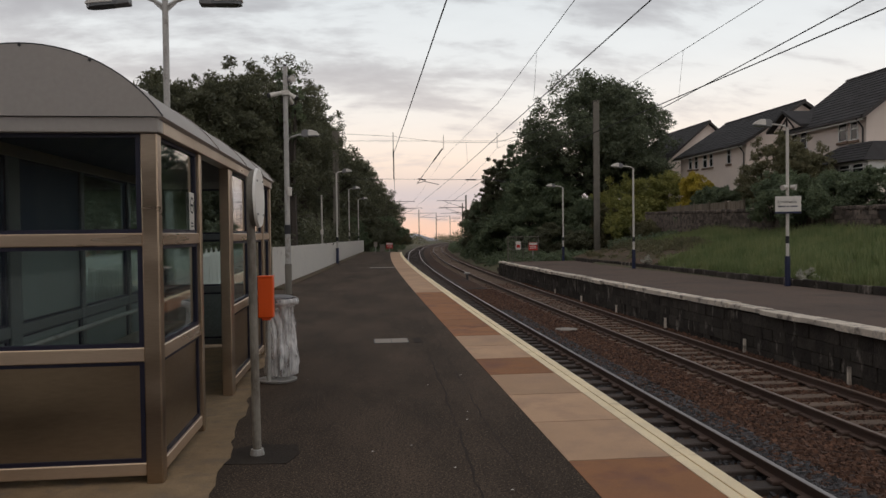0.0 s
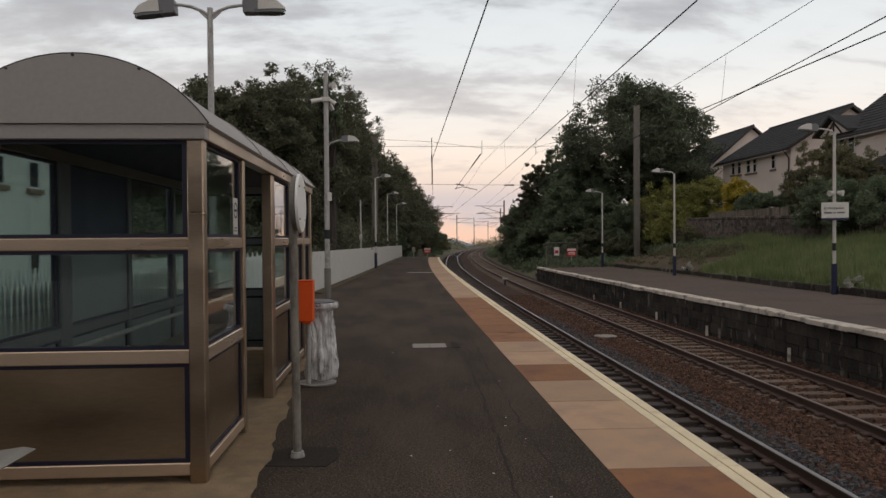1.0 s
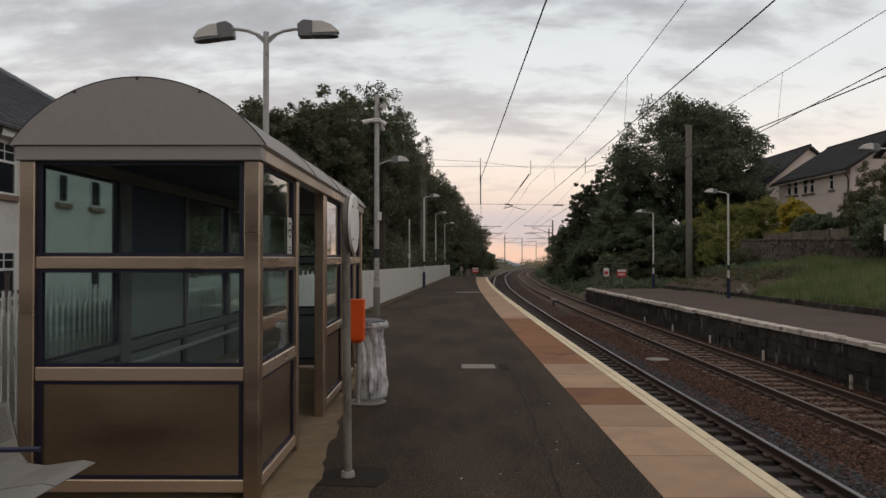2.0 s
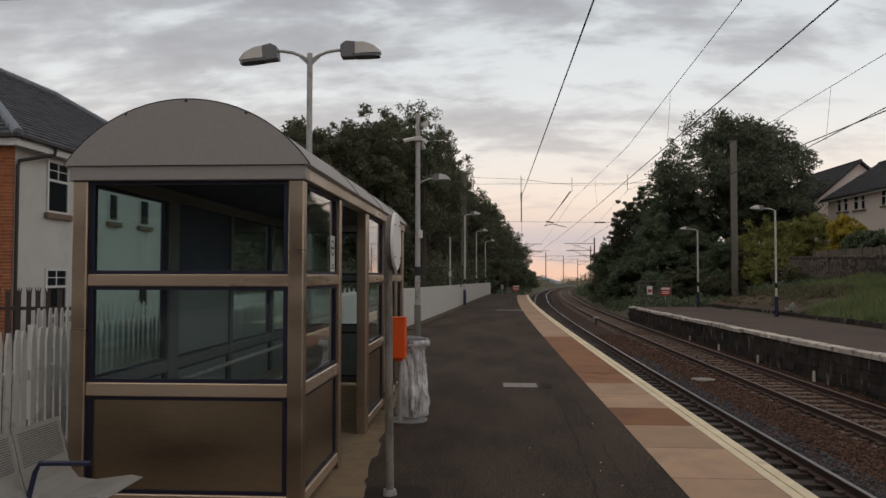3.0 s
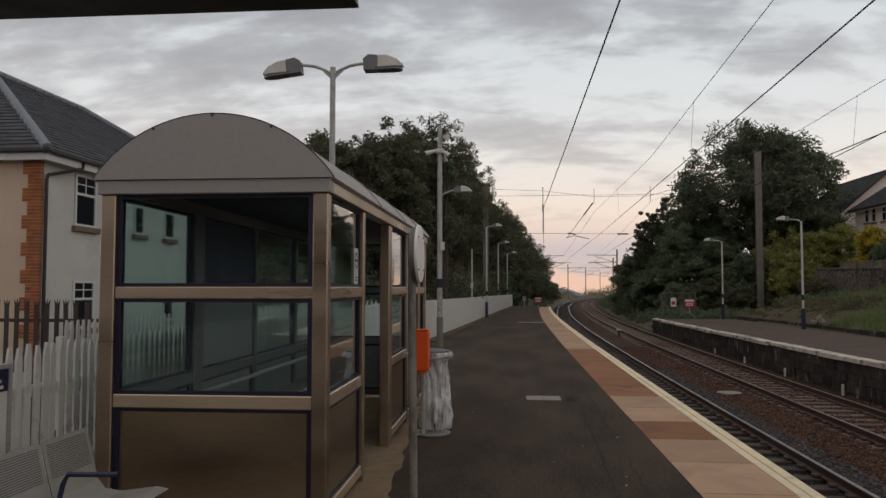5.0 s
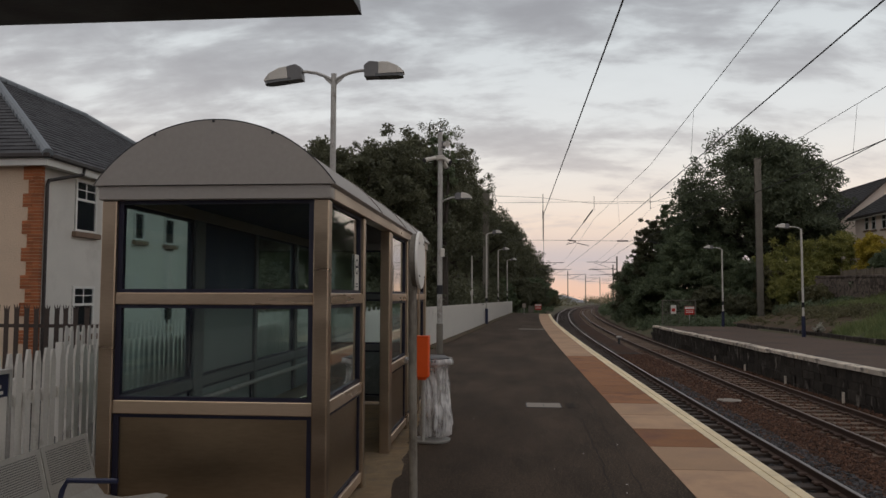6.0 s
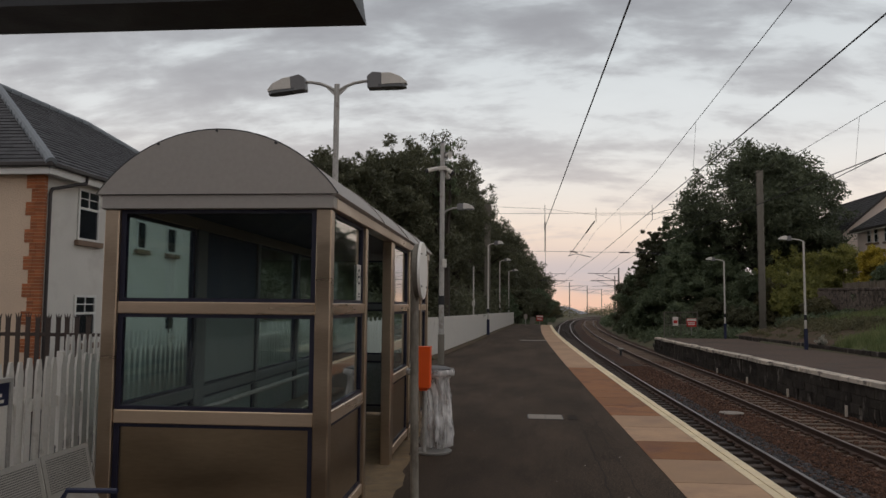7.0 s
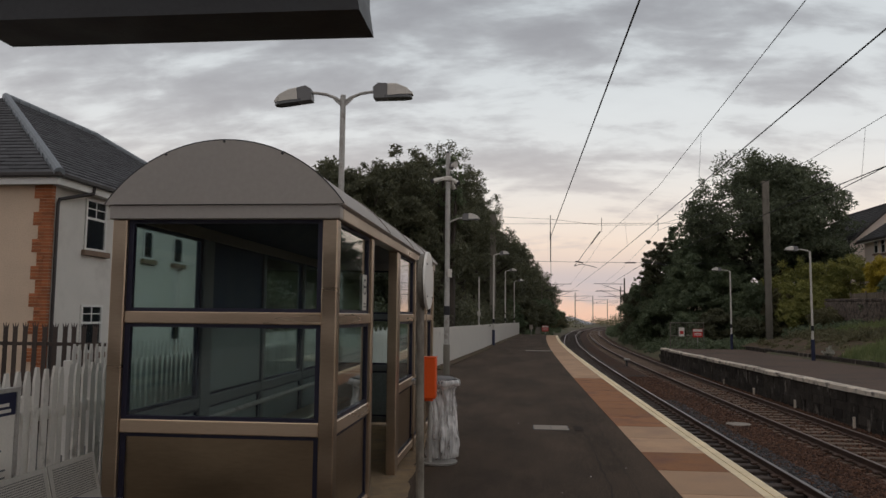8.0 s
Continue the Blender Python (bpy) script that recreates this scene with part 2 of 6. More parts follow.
M_WHITE = mat("white_paint", (0.66, 0.62, 0.56), 0.6, var=0.1, scale=3, fine=60, bump=0.08, dirt=(0.45, 0.41, 0.36), dirt_at=(0.58, 0.74), dirt_scale=4)
M_PICKET = mat("white_picket_paint", (0.62, 0.59, 0.54), 0.6, var=0.1, scale=5, fine=60, bump=0.1, rand=0.1, dirt=(0.36, 0.33, 0.29), dirt_at=(0.57, 0.72), dirt_scale=5)
M_NAVY = mat("navy_paint", (0.012, 0.016, 0.05), 0.45, var=0.15, bump=0.05)
M_ORANGE = mat("orange_plastic", (0.85, 0.10, 0.008), 0.4, var=0.06, scale=4, bump=0.03)
def film_mat(name, col, clear):
    """Thin cloudy plastic film: partly see-through, partly a soft milky sheen."""
    m = bpy.data.materials.new(name)
    m.use_nodes = True
    L, b = m.node_tree.links, m.node_tree.nodes["Principled BSDF"]
    g = nd(m, "ShaderNodeNewGeometry")
    mp = nd(m, "ShaderNodeMapping", Scale=(2.2, 2.2, 0.45))
    n = nd(m, "ShaderNodeTexNoise", Scale=9.0, Detail=3.0)
    r = nd(m, "ShaderNodeMapRange", From_Min=0.35, From_Max=0.65, To_Min=clear - 0.34, To_Max=clear + 0.26)
    tr, mix = nd(m, "ShaderNodeBsdfTransparent"), nd(m, "ShaderNodeMixShader")
    b.inputs["Base Color"].default_value, b.inputs["Roughness"].default_value = (*col, 1), 0.28
    L.new(g.outputs["Position"], mp.inputs[0]), L.new(mp.outputs[0], n.inputs["Vector"]), L.new(n.outputs[0], r.inputs[0]), L.new(r.outputs[0], mix.inputs[0])
    L.new(b.outputs[0], mix.inputs[1]), L.new(tr.outputs[0], mix.inputs[2])
    L.new(mix.outputs[0], m.node_tree.nodes["Material Output"].inputs[0])
    return m


M_BAG = film_mat("clear_plastic_bag", (0.90, 0.87, 0.85), 0.60)
M_RUBBISH = mat("rubbish", (0.20, 0.16, 0.14), 0.7, var=0.6, scale=14, fine=40, bump=0.4, island=0.6)
M_RED = mat("red_sign", (0.55, 0.035, 0.03), 0.5, var=0.08, bump=0.03)
M_BLACK = mat("black_ink", (0.012, 0.012, 0.014), 0.6, var=0.1, bump=0.0)
M_GREY_INK = mat("grey_ink", (0.12, 0.12, 0.13), 0.6, var=0.1, bump=0.0)
M_HARL_W = mat("white_harling", (0.63, 0.595, 0.54), 0.95, var=0.10, scale=1.2, fine=45, bump=0.5, dirt=(0.52, 0.48, 0.43), dirt_at=(0.55, 0.75), dirt_scale=0.8)
M_HARL_C = mat("cream_harling", (0.64, 0.485, 0.355), 0.95, var=0.12, scale=1.2, fine=35, bump=0.9)
M_HARL_P = mat("pink_beige_harling", (0.73, 0.62, 0.545), 0.95, var=0.10, scale=0.8, fine=20, bump=0.4)
M_QUOIN = mat("red_brick_quoin", (0.36, 0.125, 0.052), 0.9, var=0.25, scale=6, fine=50, bump=0.5, rand=0.25)
M_SLATE = mat("dark_roof_tile", (0.058, 0.057, 0.062), 0.75, var=0.3, scale=3, fine=30, bump=0.4, island=0.3)
M_SLATE2 = mat("brown_roof_tile", (0.027, 0.024, 0.024), 0.8, var=0.3, scale=2, fine=20, bump=0.3, island=0.25)
M_LEAD = mat("lead_hip", (0.21, 0.23, 0.25), 0.6, metal=0.1, var=0.15, scale=3, fine=30, bump=0.15)
M_FRAME = mat("white_window_frame", (0.68, 0.66, 0.62), 0.5, var=0.06, bump=0.03)
M_SILL = mat("sandstone_sill", (0.20, 0.135, 0.095), 0.9, var=0.2, scale=5, fine=60, bump=0.4)
M_PIPE = mat("dark_brown_pipe", (0.028, 0.021, 0.019), 0.45, var=0.15, bump=0.05)
M_PALI = mat("rusty_brown_palisade", (0.055, 0.038, 0.030), 0.75, var=0.3, scale=8, fine=50, bump=0.3, rand=0.25)
M_SEAT = mat("perforated_grey_seat", (0.35, 0.33, 0.30), 0.5, metal=0.3, var=0.12, scale=5, fine=60, bump=0.1)
M_WOODF = mat("weathered_fence_board", (0.19, 0.155, 0.115), 0.9, var=0.3, scale=4, fine=40, bump=0.4, rand=0.25)
M_BARK = mat("bark", (0.055, 0.043, 0.034), 0.95, var=0.4, scale=5, fine=30, bump=0.8)
M_SOIL = mat("dry_soil", (0.105, 0.072, 0.050), 0.95, var=0.6, spec=0.2, dirt=(0.075, 0.07, 0.035), dirt_at=(0.48, 0.6), dirt_scale=1.4, scale=2.5, fine=40, bump=0.6)
M_GRASSG = mat("rough_grass_ground", (0.085, 0.088, 0.040), 0.95, var=0.45, scale=1.2, fine=25, bump=0.7, dirt=(0.115, 0.085, 0.055), dirt_at=(0.43, 0.58), dirt_scale=0.6)
M_YARD = mat("grey_yard_tarmac", (0.075, 0.07, 0.066), 0.9, var=0.25, scale=1, fine=60, bump=0.3)
M_LEAF = leaf_mat("dark_leaves", (0.080, 0.084, 0.052), (0.165, 0.167, 0.098))
M_LEAF2 = leaf_mat("deep_green_leaves", (0.085, 0.116, 0.068), (0.205, 0.245, 0.140))
M_LEAFA = leaf_mat("ash_leaves", (0.068, 0.084, 0.052), (0.165, 0.188, 0.112))
M_LEAFY = leaf_mat("yellow_green_leaves", (0.15, 0.17, 0.05), (0.38, 0.36, 0.11))
M_LEAFG = leaf_mat("golden_leaves", (0.36, 0.28, 0.04), (0.60, 0.48, 0.08))
M_LEAFR = leaf_mat("brownish_hedge_leaves", (0.110, 0.108, 0.060), (0.225, 0.205, 0.110))
M_BLADE = leaf_mat("grass_blades", (0.105, 0.160, 0.055), (0.31, 0.33, 0.150))
M_FLOWER = leaf_mat("white_flowers", (0.30, 0.30, 0.22), (0.65, 0.62, 0.55))
M_HILL = mat("haze_tinted_hill", (0.34, 0.35, 0.40), 1.0, var=0.05, scale=0.01, fine=0.1, bump=0)
M_GLASS = glass_mat("shelter_glass", (0.74, 0.87, 0.86))
M_PANE = mat("dark_window_pane", (0.015, 0.018, 0.022), 0.06, var=0.2, scale=0.6, fine=3, bump=0.0)
M_LENS = mat("lamp_lens", (0.10, 0.10, 0.10), 0.15, var=0.1, bump=0.0)
M_MIRROR = mat("white_disc_face", (0.82, 0.79, 0.74), 0.35, var=0.08, scale=3, bump=0.02)

# ---- mesh helpers ----
def part(name, bm, material, parent=None, label="", smooth=False):
    me = bpy.data.meshes.new(name)
    if isinstance(bm, tuple):
        me.from_pydata(bm[0], [], bm[1])
    else:
        bm.to_mesh(me)
        bm.free()
    for m in (material if isinstance(material, (list, tuple)) else (material,)):
        me.materials.append(m)
    if smooth:
        for p in me.polygons:
            p.use_smooth = True
    ob = new(name, me)
    if parent:
        ob.parent = parent
    if label:
        tagged(ob, label)
    return ob


def thing(name, at, label, category, group="", kind=""):
    ob = new(name)
    ob.location = at
    ob.empty_display_size = 0.1
    return tagged(ob, label, category, group, kind)


def box(bm, x0, x1, y0, y1, z0, z1, bev=0.0, mi=0):
    vs = [bm.verts.new((x, y, z)) for x in (x0, x1) for y in (y0, y1) for z in (z0, z1)]
    fs = [bm.faces.new([vs[i] for i in q]) for q in ((0, 1, 3, 2), (4, 6, 7, 5), (0, 4, 5, 1), (2, 3, 7, 6), (0, 2, 6, 4), (1, 5, 7, 3))]
    for f in fs:
        f.material_index = mi
    if bev:
        bmesh.ops.bevel(bm, geom=list({e for f in fs for e in f.edges}), offset=bev, segments=1, affect="EDGES", material=-1)
    return bm


def B(x0, x1, y0, y1, z0, z1, bev=0.0):
    return box(bmesh.new(), x0, x1, y0, y1, z0, z1, bev)


def tube(bm, p, q, r0, r1=None, n=10, caps=True):
    p, q = Vector(p), Vector(q)
    r1 = r0 if r1 is None else r1
    t = (q - p).normalized()
    a = t.orthogonal().normalized()
    b = t.cross(a)
    rings = []
    for c, r in ((p, r0), (q, r1)):
        rings.append([bm.verts.new(c + r * (math.cos(2 * math.pi * i / n) * a + math.sin(2 * math.pi * i / n) * b)) for i in range(n)])
    for i in range(n):
        bm.faces.new((rings[0][i], rings[0][(i + 1) % n], rings[1][(i + 1) % n], rings[1][i]))
    if caps:
        bm.faces.new(rings[0][::-1])
        bm.faces.new(rings[1])
    return bm


def T(p, q, r0, r1=None, n=10):
    return tube(bmesh.new(), p, q, r0, r1, n)


def bent(bm, pts, r, n=8):
    """One unbroken tube along a line of points."""
    pts = [Vector(q) for q in pts]
    last, side = None, None
    for i, q in enumerate(pts):
        t = (pts[min(i + 1, len(pts) - 1)] - pts[max(i - 1, 0)]).normalized()
        side = t.orthogonal().normalized() if side is None else (side - t * side.dot(t)).normalized()
        other = t.cross(side)
        ring = [bm.verts.new(q + r * (math.cos(2 * math.pi * k / n) * side + math.sin(2 * math.pi * k / n) * other)) for k in range(n)]
        if last:
            for k in range(n):
                bm.faces.new((last[k], last[(k + 1) % n], ring[(k + 1) % n], ring[k]))
        else:
            bm.faces.new(ring[::-1])
        last = ring
    bm.faces.new(last)
    return bm


def prism(bm, outline, axis, a, b):
    """Extrude a closed 2D outline along an axis from a to b."""
    def v(p, t):
        return {"x": (t, p[0], p[1]), "y": (p[0], t, p[1]), "z": (p[0], p[1], t)}[axis]
    va, vb = [bm.verts.new(v(p, a)) for p in outline], [bm.verts.new(v(p, b)) for p in outline]
    n = len(outline)
    bm.faces.new(va[::-1])
    bm.faces.new(vb)
    for i in range(n):
        bm.faces.new((va[i], va[(i + 1) % n], vb[(i + 1) % n], vb[i]))
    bmesh.ops.recalc_face_normals(bm, faces=bm.faces)
    return bm


def lin(y, ys, vs):
    return float(np.interp(y, ys, vs))


def soft(ys, vs):
    """A smoothed table: returns a function of y."""
    q = np.arange(-60, 640, 0.5)
    t = sum(np.interp(q + k, ys, vs) for k in (-6, -3, 0, 3, 6)) / 5
    t = t.tolist()

    def at(y):
        f = min(max((y + 60) * 2, 0), len(t) - 2)
        i = int(f)
        return t[i] + (t[i + 1] - t[i]) * (f - i)
    return at


# the line runs straight, then curves off to the right
bend = soft((20, 30, 40, 49, 60, 70, 78, 84, 110, 142, 161, 200, 260, 600), (0, 0.07, 0.19, 0.38, 0.72, 1.14, 1.6, 2.0, 3.85, 7.2, 10.1, 17.5, 31, 150))


# the far platform falls a little towards its end
fall = soft((12, 20, 31, 49, 60), (0, 0.035, 0.10, 0.20, 0.22))


def edge_x(y):
    return 2.48 + bend(y)


def sweep(bm, outline, ys, shift, drop=None, close=True, caps=True, mi=None):
    """Carry an outline of (x, z) along the line; shift and drop are functions of y."""
    rings = []
    for y in ys:
        dx, dz = shift(y), -(drop(y) if drop else 0)
        rings.append([bm.verts.new((x + dx, y, z + dz)) for x, z in outline])
    n = len(outline)
    for a, b in zip(rings, rings[1:]):
        for i in range(n if close else n - 1):
            f = bm.faces.new((a[i], a[(i + 1) % n], b[(i + 1) % n], b[i]))
            if mi:
                f.material_index = mi[i]
    if close and caps:
        bm.faces.new(rings[0]), bm.faces.new(rings[-1][::-1])
    bmesh.ops.recalc_face_normals(bm, faces=bm.faces)
    return bm


def steps(a, b, s):
    n = max(1, round((b - a) / s))
    return [a + (b - a) * i / n for i in range(n + 1)]


# ---- ground ----
KERB_Y, KERB_X = (0, 20, 26, 33, 50, 120, 400), (13.5, 13.55, 13.65, 13.75, 14.1, 19, 60)
OPP_END = 49.0


kerb_x = soft(KERB_Y, KERB_X)


opp_edge = soft((0, 20, 31, 40, 49), (8.55, 8.55, 8.58, 8.72, 8.95))


wall_left = soft((-40, 10, 27, 37, 52, 70, 90), (-3.75, -3.75, -2.75, -2.06, -1.26, -0.08, 1.2))


def terrain(x, y):
    u = x - bend(y)
    bed = -1.14
    left = -0.03 if y < 66 else -0.03 - min(1.0, (y - 66) / 14) * 0.75 * (1 if u > -6 else 0.3)
    kx = kerb_x(y)
    wob = 0.10 * noise.noise((x * 0.3, y * 0.3, 0))
    if y < OPP_END + 1:
        if x > kx - 0.4:
            bankz = 0.02 - fall(y) + 1.72 * min(1, max(0, (x - kx) / (20.9 - kx))) ** 0.8 * (1 - 0.6 * min(1, max(0, (y - 45) / 10)))
            if x > 21.2:
                bankz = max(bankz, 2.35)
            right = bankz + wob * min(1, max(0, x - kx))
        else:
            right = bed
    else:
        right = bed + min(1, max(0, (u - 8.9) / 2.0)) * 0.74 + min(1, max(0, (u - 18.6) / 3.0)) * 1.6 + wob
    if u < -3.6 or (y > 76 and u < 2.0):
        w = min(1, max(0, (2.0 - u) / 2.5)) if y > 76 else 1
        return bed + (left - bed) * w
    return right if u > 8.2 else bed


ground_xs = sorted(set([-2500, -900, -400, -200, -120, -80, -60, -45, -35, -28, -22, -17, -13, -10, -8, -6.5, -5.2, -4.3, -3.9, -3.6, -3.2]
                       + [i * 0.8 for i in range(-3, 70)] + [60, 68, 80, 100, 140, 200, 320, 600, 1200, 2500]))
ground_ys = sorted(set([-2500, -600, -200, -80, -40, -20] + [i * 1.5 for i in range(-8, 60)] + [90 + 4 * i for i in range(0, 30)]
                       + [220, 240, 270, 310, 360, 450, 600, 900, 1500, 3000]))
verts = [(x, y, (terrain(x, y) if y < 300 else -1.2) - max(0, y - 215) * 0.0125) for y in ground_ys for x in ground_xs]
nx = len(ground_xs)
faces = [(j * nx + i, j * nx + i + 1, (j + 1) * nx + i + 1, (j + 1) * nx + i) for j in range(len(ground_ys) - 1) for i in range(nx - 1)]
ground = part("ground", (verts, faces), M_GRASSG, smooth=True)
tagged(ground, "rough grass ground with bare soil rising to a bank", "ground", kind="structure")

# ballast bed, one sheet with shoulders
bed = sweep(bmesh.new(), [(2.35, -1.2), (2.5, -1.09), (2.7, -1.11), (4.75, -1.11), (4.95, -1.05), (5.3, -1.03), (5.9, -1.03), (6.05, -1.06), (6.2, -1.10), (8.2, -1.10), (8.4, -1.06), (8.7, -1.08), (9.6, -1.2)],
            steps(-14, 60, 2) + steps(64, 212, 4), bend, close=False)
tagged(part("track_bed", bed, M_BALLAST, smooth=True), "rust-brown stone ballast bed between two platforms", "ballast", kind="structure")


# ---- near platform ----
PLAT_END = 74.0
plat = bmesh.new()
pys = steps(-14, PLAT_END, 2)
rings = []
for y in pys:
    rings.append([plat.verts.new(p) for p in ((wall_left(y) - 0.35, y, -1.3), (wall_left(y) - 0.35, y, 0.0), (edge_x(y) - 1.035, y, 0.0),
                                               (edge_x(y) - 1.035, y, -0.06), (edge_x(y) - 0.12, y, -0.06), (edge_x(y) - 0.12, y, -1.3))])
for a, b in zip(rings, rings[1:]):
    for i in range(5):
        f = plat.faces.new((a[i], b[i], b[i + 1], a[i + 1]))
        f.material_index = 1 if i >= 3 else 0
plat.faces.new(rings[0][::-1]), plat.faces.new(rings[-1])
bmesh.ops.recalc_face_normals(plat, faces=plat.faces)
platform = part("platform", plat, [M_ASPHALT, M_MORTAR])
tagged(platform, "dark worn tarmac station platform with paved edge", "platform", kind="structure")


# ---- far platform ----
plat = bmesh.new()
rings = []
for y in steps(-14, OPP_END, 2):
    f0 = -fall(y)
    rings.append([plat.verts.new(p) for p in ((opp_edge(y) + 0.14, y, -1.4 + f0), (opp_edge(y) + 0.14, y, f0 - 0.10), (opp_edge(y) + 0.32, y, f0 - 0.02),
                                               (kerb_x(y) - 0.1, y, f0 - 0.0), (kerb_x(y) - 0.1, y, -1.4 + f0))])
for a, b in zip(rings, rings[1:]):
    for i in range(4):
        f = plat.faces.new((a[i], b[i], b[i + 1], a[i + 1]))
        f.material_index = 1 if i < 1 else 0
plat.faces.new(rings[0][::-1]), plat.faces.new(rings[-1])
bmesh.ops.recalc_face_normals(plat, faces=plat.faces)
platform_far = part("platform_far", plat, [M_ASPHALT2, M_MORTAR])
tagged(platform_far, "reddish-grey tarmac platform with black stone face", "platform", kind="structure")

# kerb of old bricks along the grass
kerb = thing("planting_kerb", (0, 0, 0), "low dark brick kerb between platform and grass bank", "kerb", kind="structure")
kb = B(-0.07, 0.07, -0.31, 0.31, -0.1, 0.23, 0.02)
kerb_mesh = None
for y in steps(9, 48.5, 0.66):
    slope = (kerb_x(y + 0.3) - kerb_x(y - 0.3)) / 0.6
    if kerb_mesh is None:
        o = part("brick", kb, M_STONE, kerb)
        kerb_mesh = o.data
    else:
        o = new("brick", kerb_mesh)
        o.parent = kerb
    o.location = (kerb_x(y), y, -fall(y) + random.uniform(-0.02, 0.01))
    o.rotation_euler = (0, random.uniform(-0.03, 0.03), -math.atan(slope))


# ---- railway tracks ----
def track(offset, shiny, sleeper_mat, label):
    """Bullhead rails on sleepers."""
    t = thing("railway_track", (offset, 0, -0.87), label, "railway track", "tracks")
    g = 0.68
    ys = steps(-12, 60, 1.5) + steps(63, 210, 3)
    prof = [(-0.065, -0.15), (0.065, -0.15), (0.065, -0.137), (0.012, -0.12), (0.012, -0.045), (0.035, -0.035), (0.035, -0.006), (0.024, 0), (-0.024, 0), (-0.035, -0.006),
            (-0.035, -0.035), (-0.012, -0.045), (-0.012, -0.12), (-0.065, -0.137)]
    for s in (-g, g):
        bm = sweep(bmesh.new(), [(x + s, z) for x, z in prof], ys, bend, mi=[0] * 6 + [1, 1, 1] + [0] * 5)
        part("rail", bm, [M_RAIL, M_RAILTOP if shiny else M_RAILTOP_D], t)
    mesh = None
    rest = bmesh.new()
    y = -11.7
    while y < 150:
        slope = math.atan((bend(y + 0.5) - bend(y - 0.5)))
        dz = -0.165 + random.uniform(-0.008, 0.008)
        if y < 68:
            if mesh is None:
                o = part("sleeper", B(-1.22, 1.22, -0.125, 0.125, -0.1, 0.0, 0.012), sleeper_mat, t)
                mesh = o.data
            else:
                o = new("sleeper", mesh)
                o.parent = t
            o.location, o.rotation_euler = (bend(y) + random.uniform(-0.02, 0.02), y, dz), (0, 0, -slope + random.uniform(-0.01, 0.01))
        else:
            box(rest, bend(y) - 1.22, bend(y) + 1.22, y - 0.125, y + 0.125, dz - 0.1, dz)
        y += 0.58
    tagged(part("sleeper_stretch", rest, sleeper_mat, t), kind="stuff")
    # chairs that hold the rails, near stretch
    ch = bmesh.new()
    y = 2.8
    while y < 30:
        for s in (-g, g):
            x = bend(y) + s
            box(ch, x - 0.15, x + 0.15, y - 0.07, y + 0.07, -0.163, -0.115, 0.01)
        y += 0.58
    tagged(part("rail_fixing", ch, M_RAIL, t), kind="stuff")
    return t


track(3.77, True, M_SLEEPER_D, "near railway track with shiny rails on dark oily sleepers")
track(7.11, False, M_SLEEPER, "far railway track with dull rails on pale dry sleepers")


def stones(name, n, xr, yr, size, z, material, seed):
    """Loose ballast: small rough blocks strewn on the bed."""
    r = np.random.RandomState(seed)
    V, F = [], []
    cube = np.array([(x, y, zz) for x in (-1, 1) for y in (-1, 1) for zz in (-1, 1)], float)
    quads = ((0, 1, 3, 2), (4, 6, 7, 5), (0, 4, 5, 1), (2, 3, 7, 6), (1, 5, 7, 3))
    for i in range(n):
        y = yr[0] + (yr[1] - yr[0]) * r.rand() ** 1.6
        x = xr[0] + (xr[1] - xr[0]) * r.rand()
        s = size * (0.5 + 0.8 * r.rand())
        c = cube * (s * (0.6 + 0.5 * r.rand(3))) * 0.5
        c += r.uniform(-0.25, 0.25, c.shape) * s * 0.5
        a, b = r.rand() * 6.28, r.rand() * 1.2
        ca, sa, cb, sb = math.cos(a), math.sin(a), math.cos(b), math.sin(b)
        c = c @ np.array([(ca, -sa, 0), (sa, ca, 0), (0, 0, 1)]) @ np.array([(1, 0, 0), (0, cb, -sb), (0, sb, cb)])
        c += (x + bend(y), y, z + s * 0.12)
        k = len(V)
        V += [tuple(v) for v in c]
        F += [tuple(k + j for j in q) for q in quads]
    o = part(name, (V, F), material)
    return o


tagged(stones("ballast_stones", 30000, (4.75, 6.1), (2.5, 36), 0.052, -1.03, M_BSTONE, 1), "loose rust-brown ballast stones between the tracks", "ballast", kind="stuff")
tagged(stones("ballast_stones", 9000, (4.55, 5.1), (2.5, 26), 0.055, -1.025, M_BGREY, 2), "loose fresh grey ballast stones beside the rail", "ballast", kind="stuff")
tagged(stones("ballast_stones", 9000, (8.05, 8.9), (5, 40), 0.06, -1.06, M_BSTONE, 3), "loose brown ballast stones below the platform face", "ballast", kind="stuff")
tagged(stones("ballast_stones", 14000, (6.0, 8.2), (4, 40), 0.06, -1.075, M_BSTONE, 4), "small brown ballast stones between the sleepers", "ballast", kind="stuff")
tagged(stones("ballast_stones", 5000, (3.0, 4.5), (3, 28), 0.06, -1.12, M_BGREY, 5), "dark oily ballast stones between the sleepers", "ballast", kind="stuff")

cover = thing("track_cover", (5.6, 20.4, -1.03), "round pale concrete cover lying in the ballast", "cover")
bm = T((0, 0, -0.05), (0, 0, 0.05), 0.33, 0.31, 20)
part("lid", bm, M_COVER, cover)
box_s = thing("track_box", (6.1, 44.0, -1.14), "small dark trackside box on a stub between tracks", "track equipment")
part("stub", B(-0.06, 0.06, -0.06, 0.06, -0.1, 0.45, 0.01), M_DARK, box_s)
part("lid", B(-0.16, 0.16, -0.12, 0.12, 0.45, 0.55, 0.02), M_GALV, box_s)


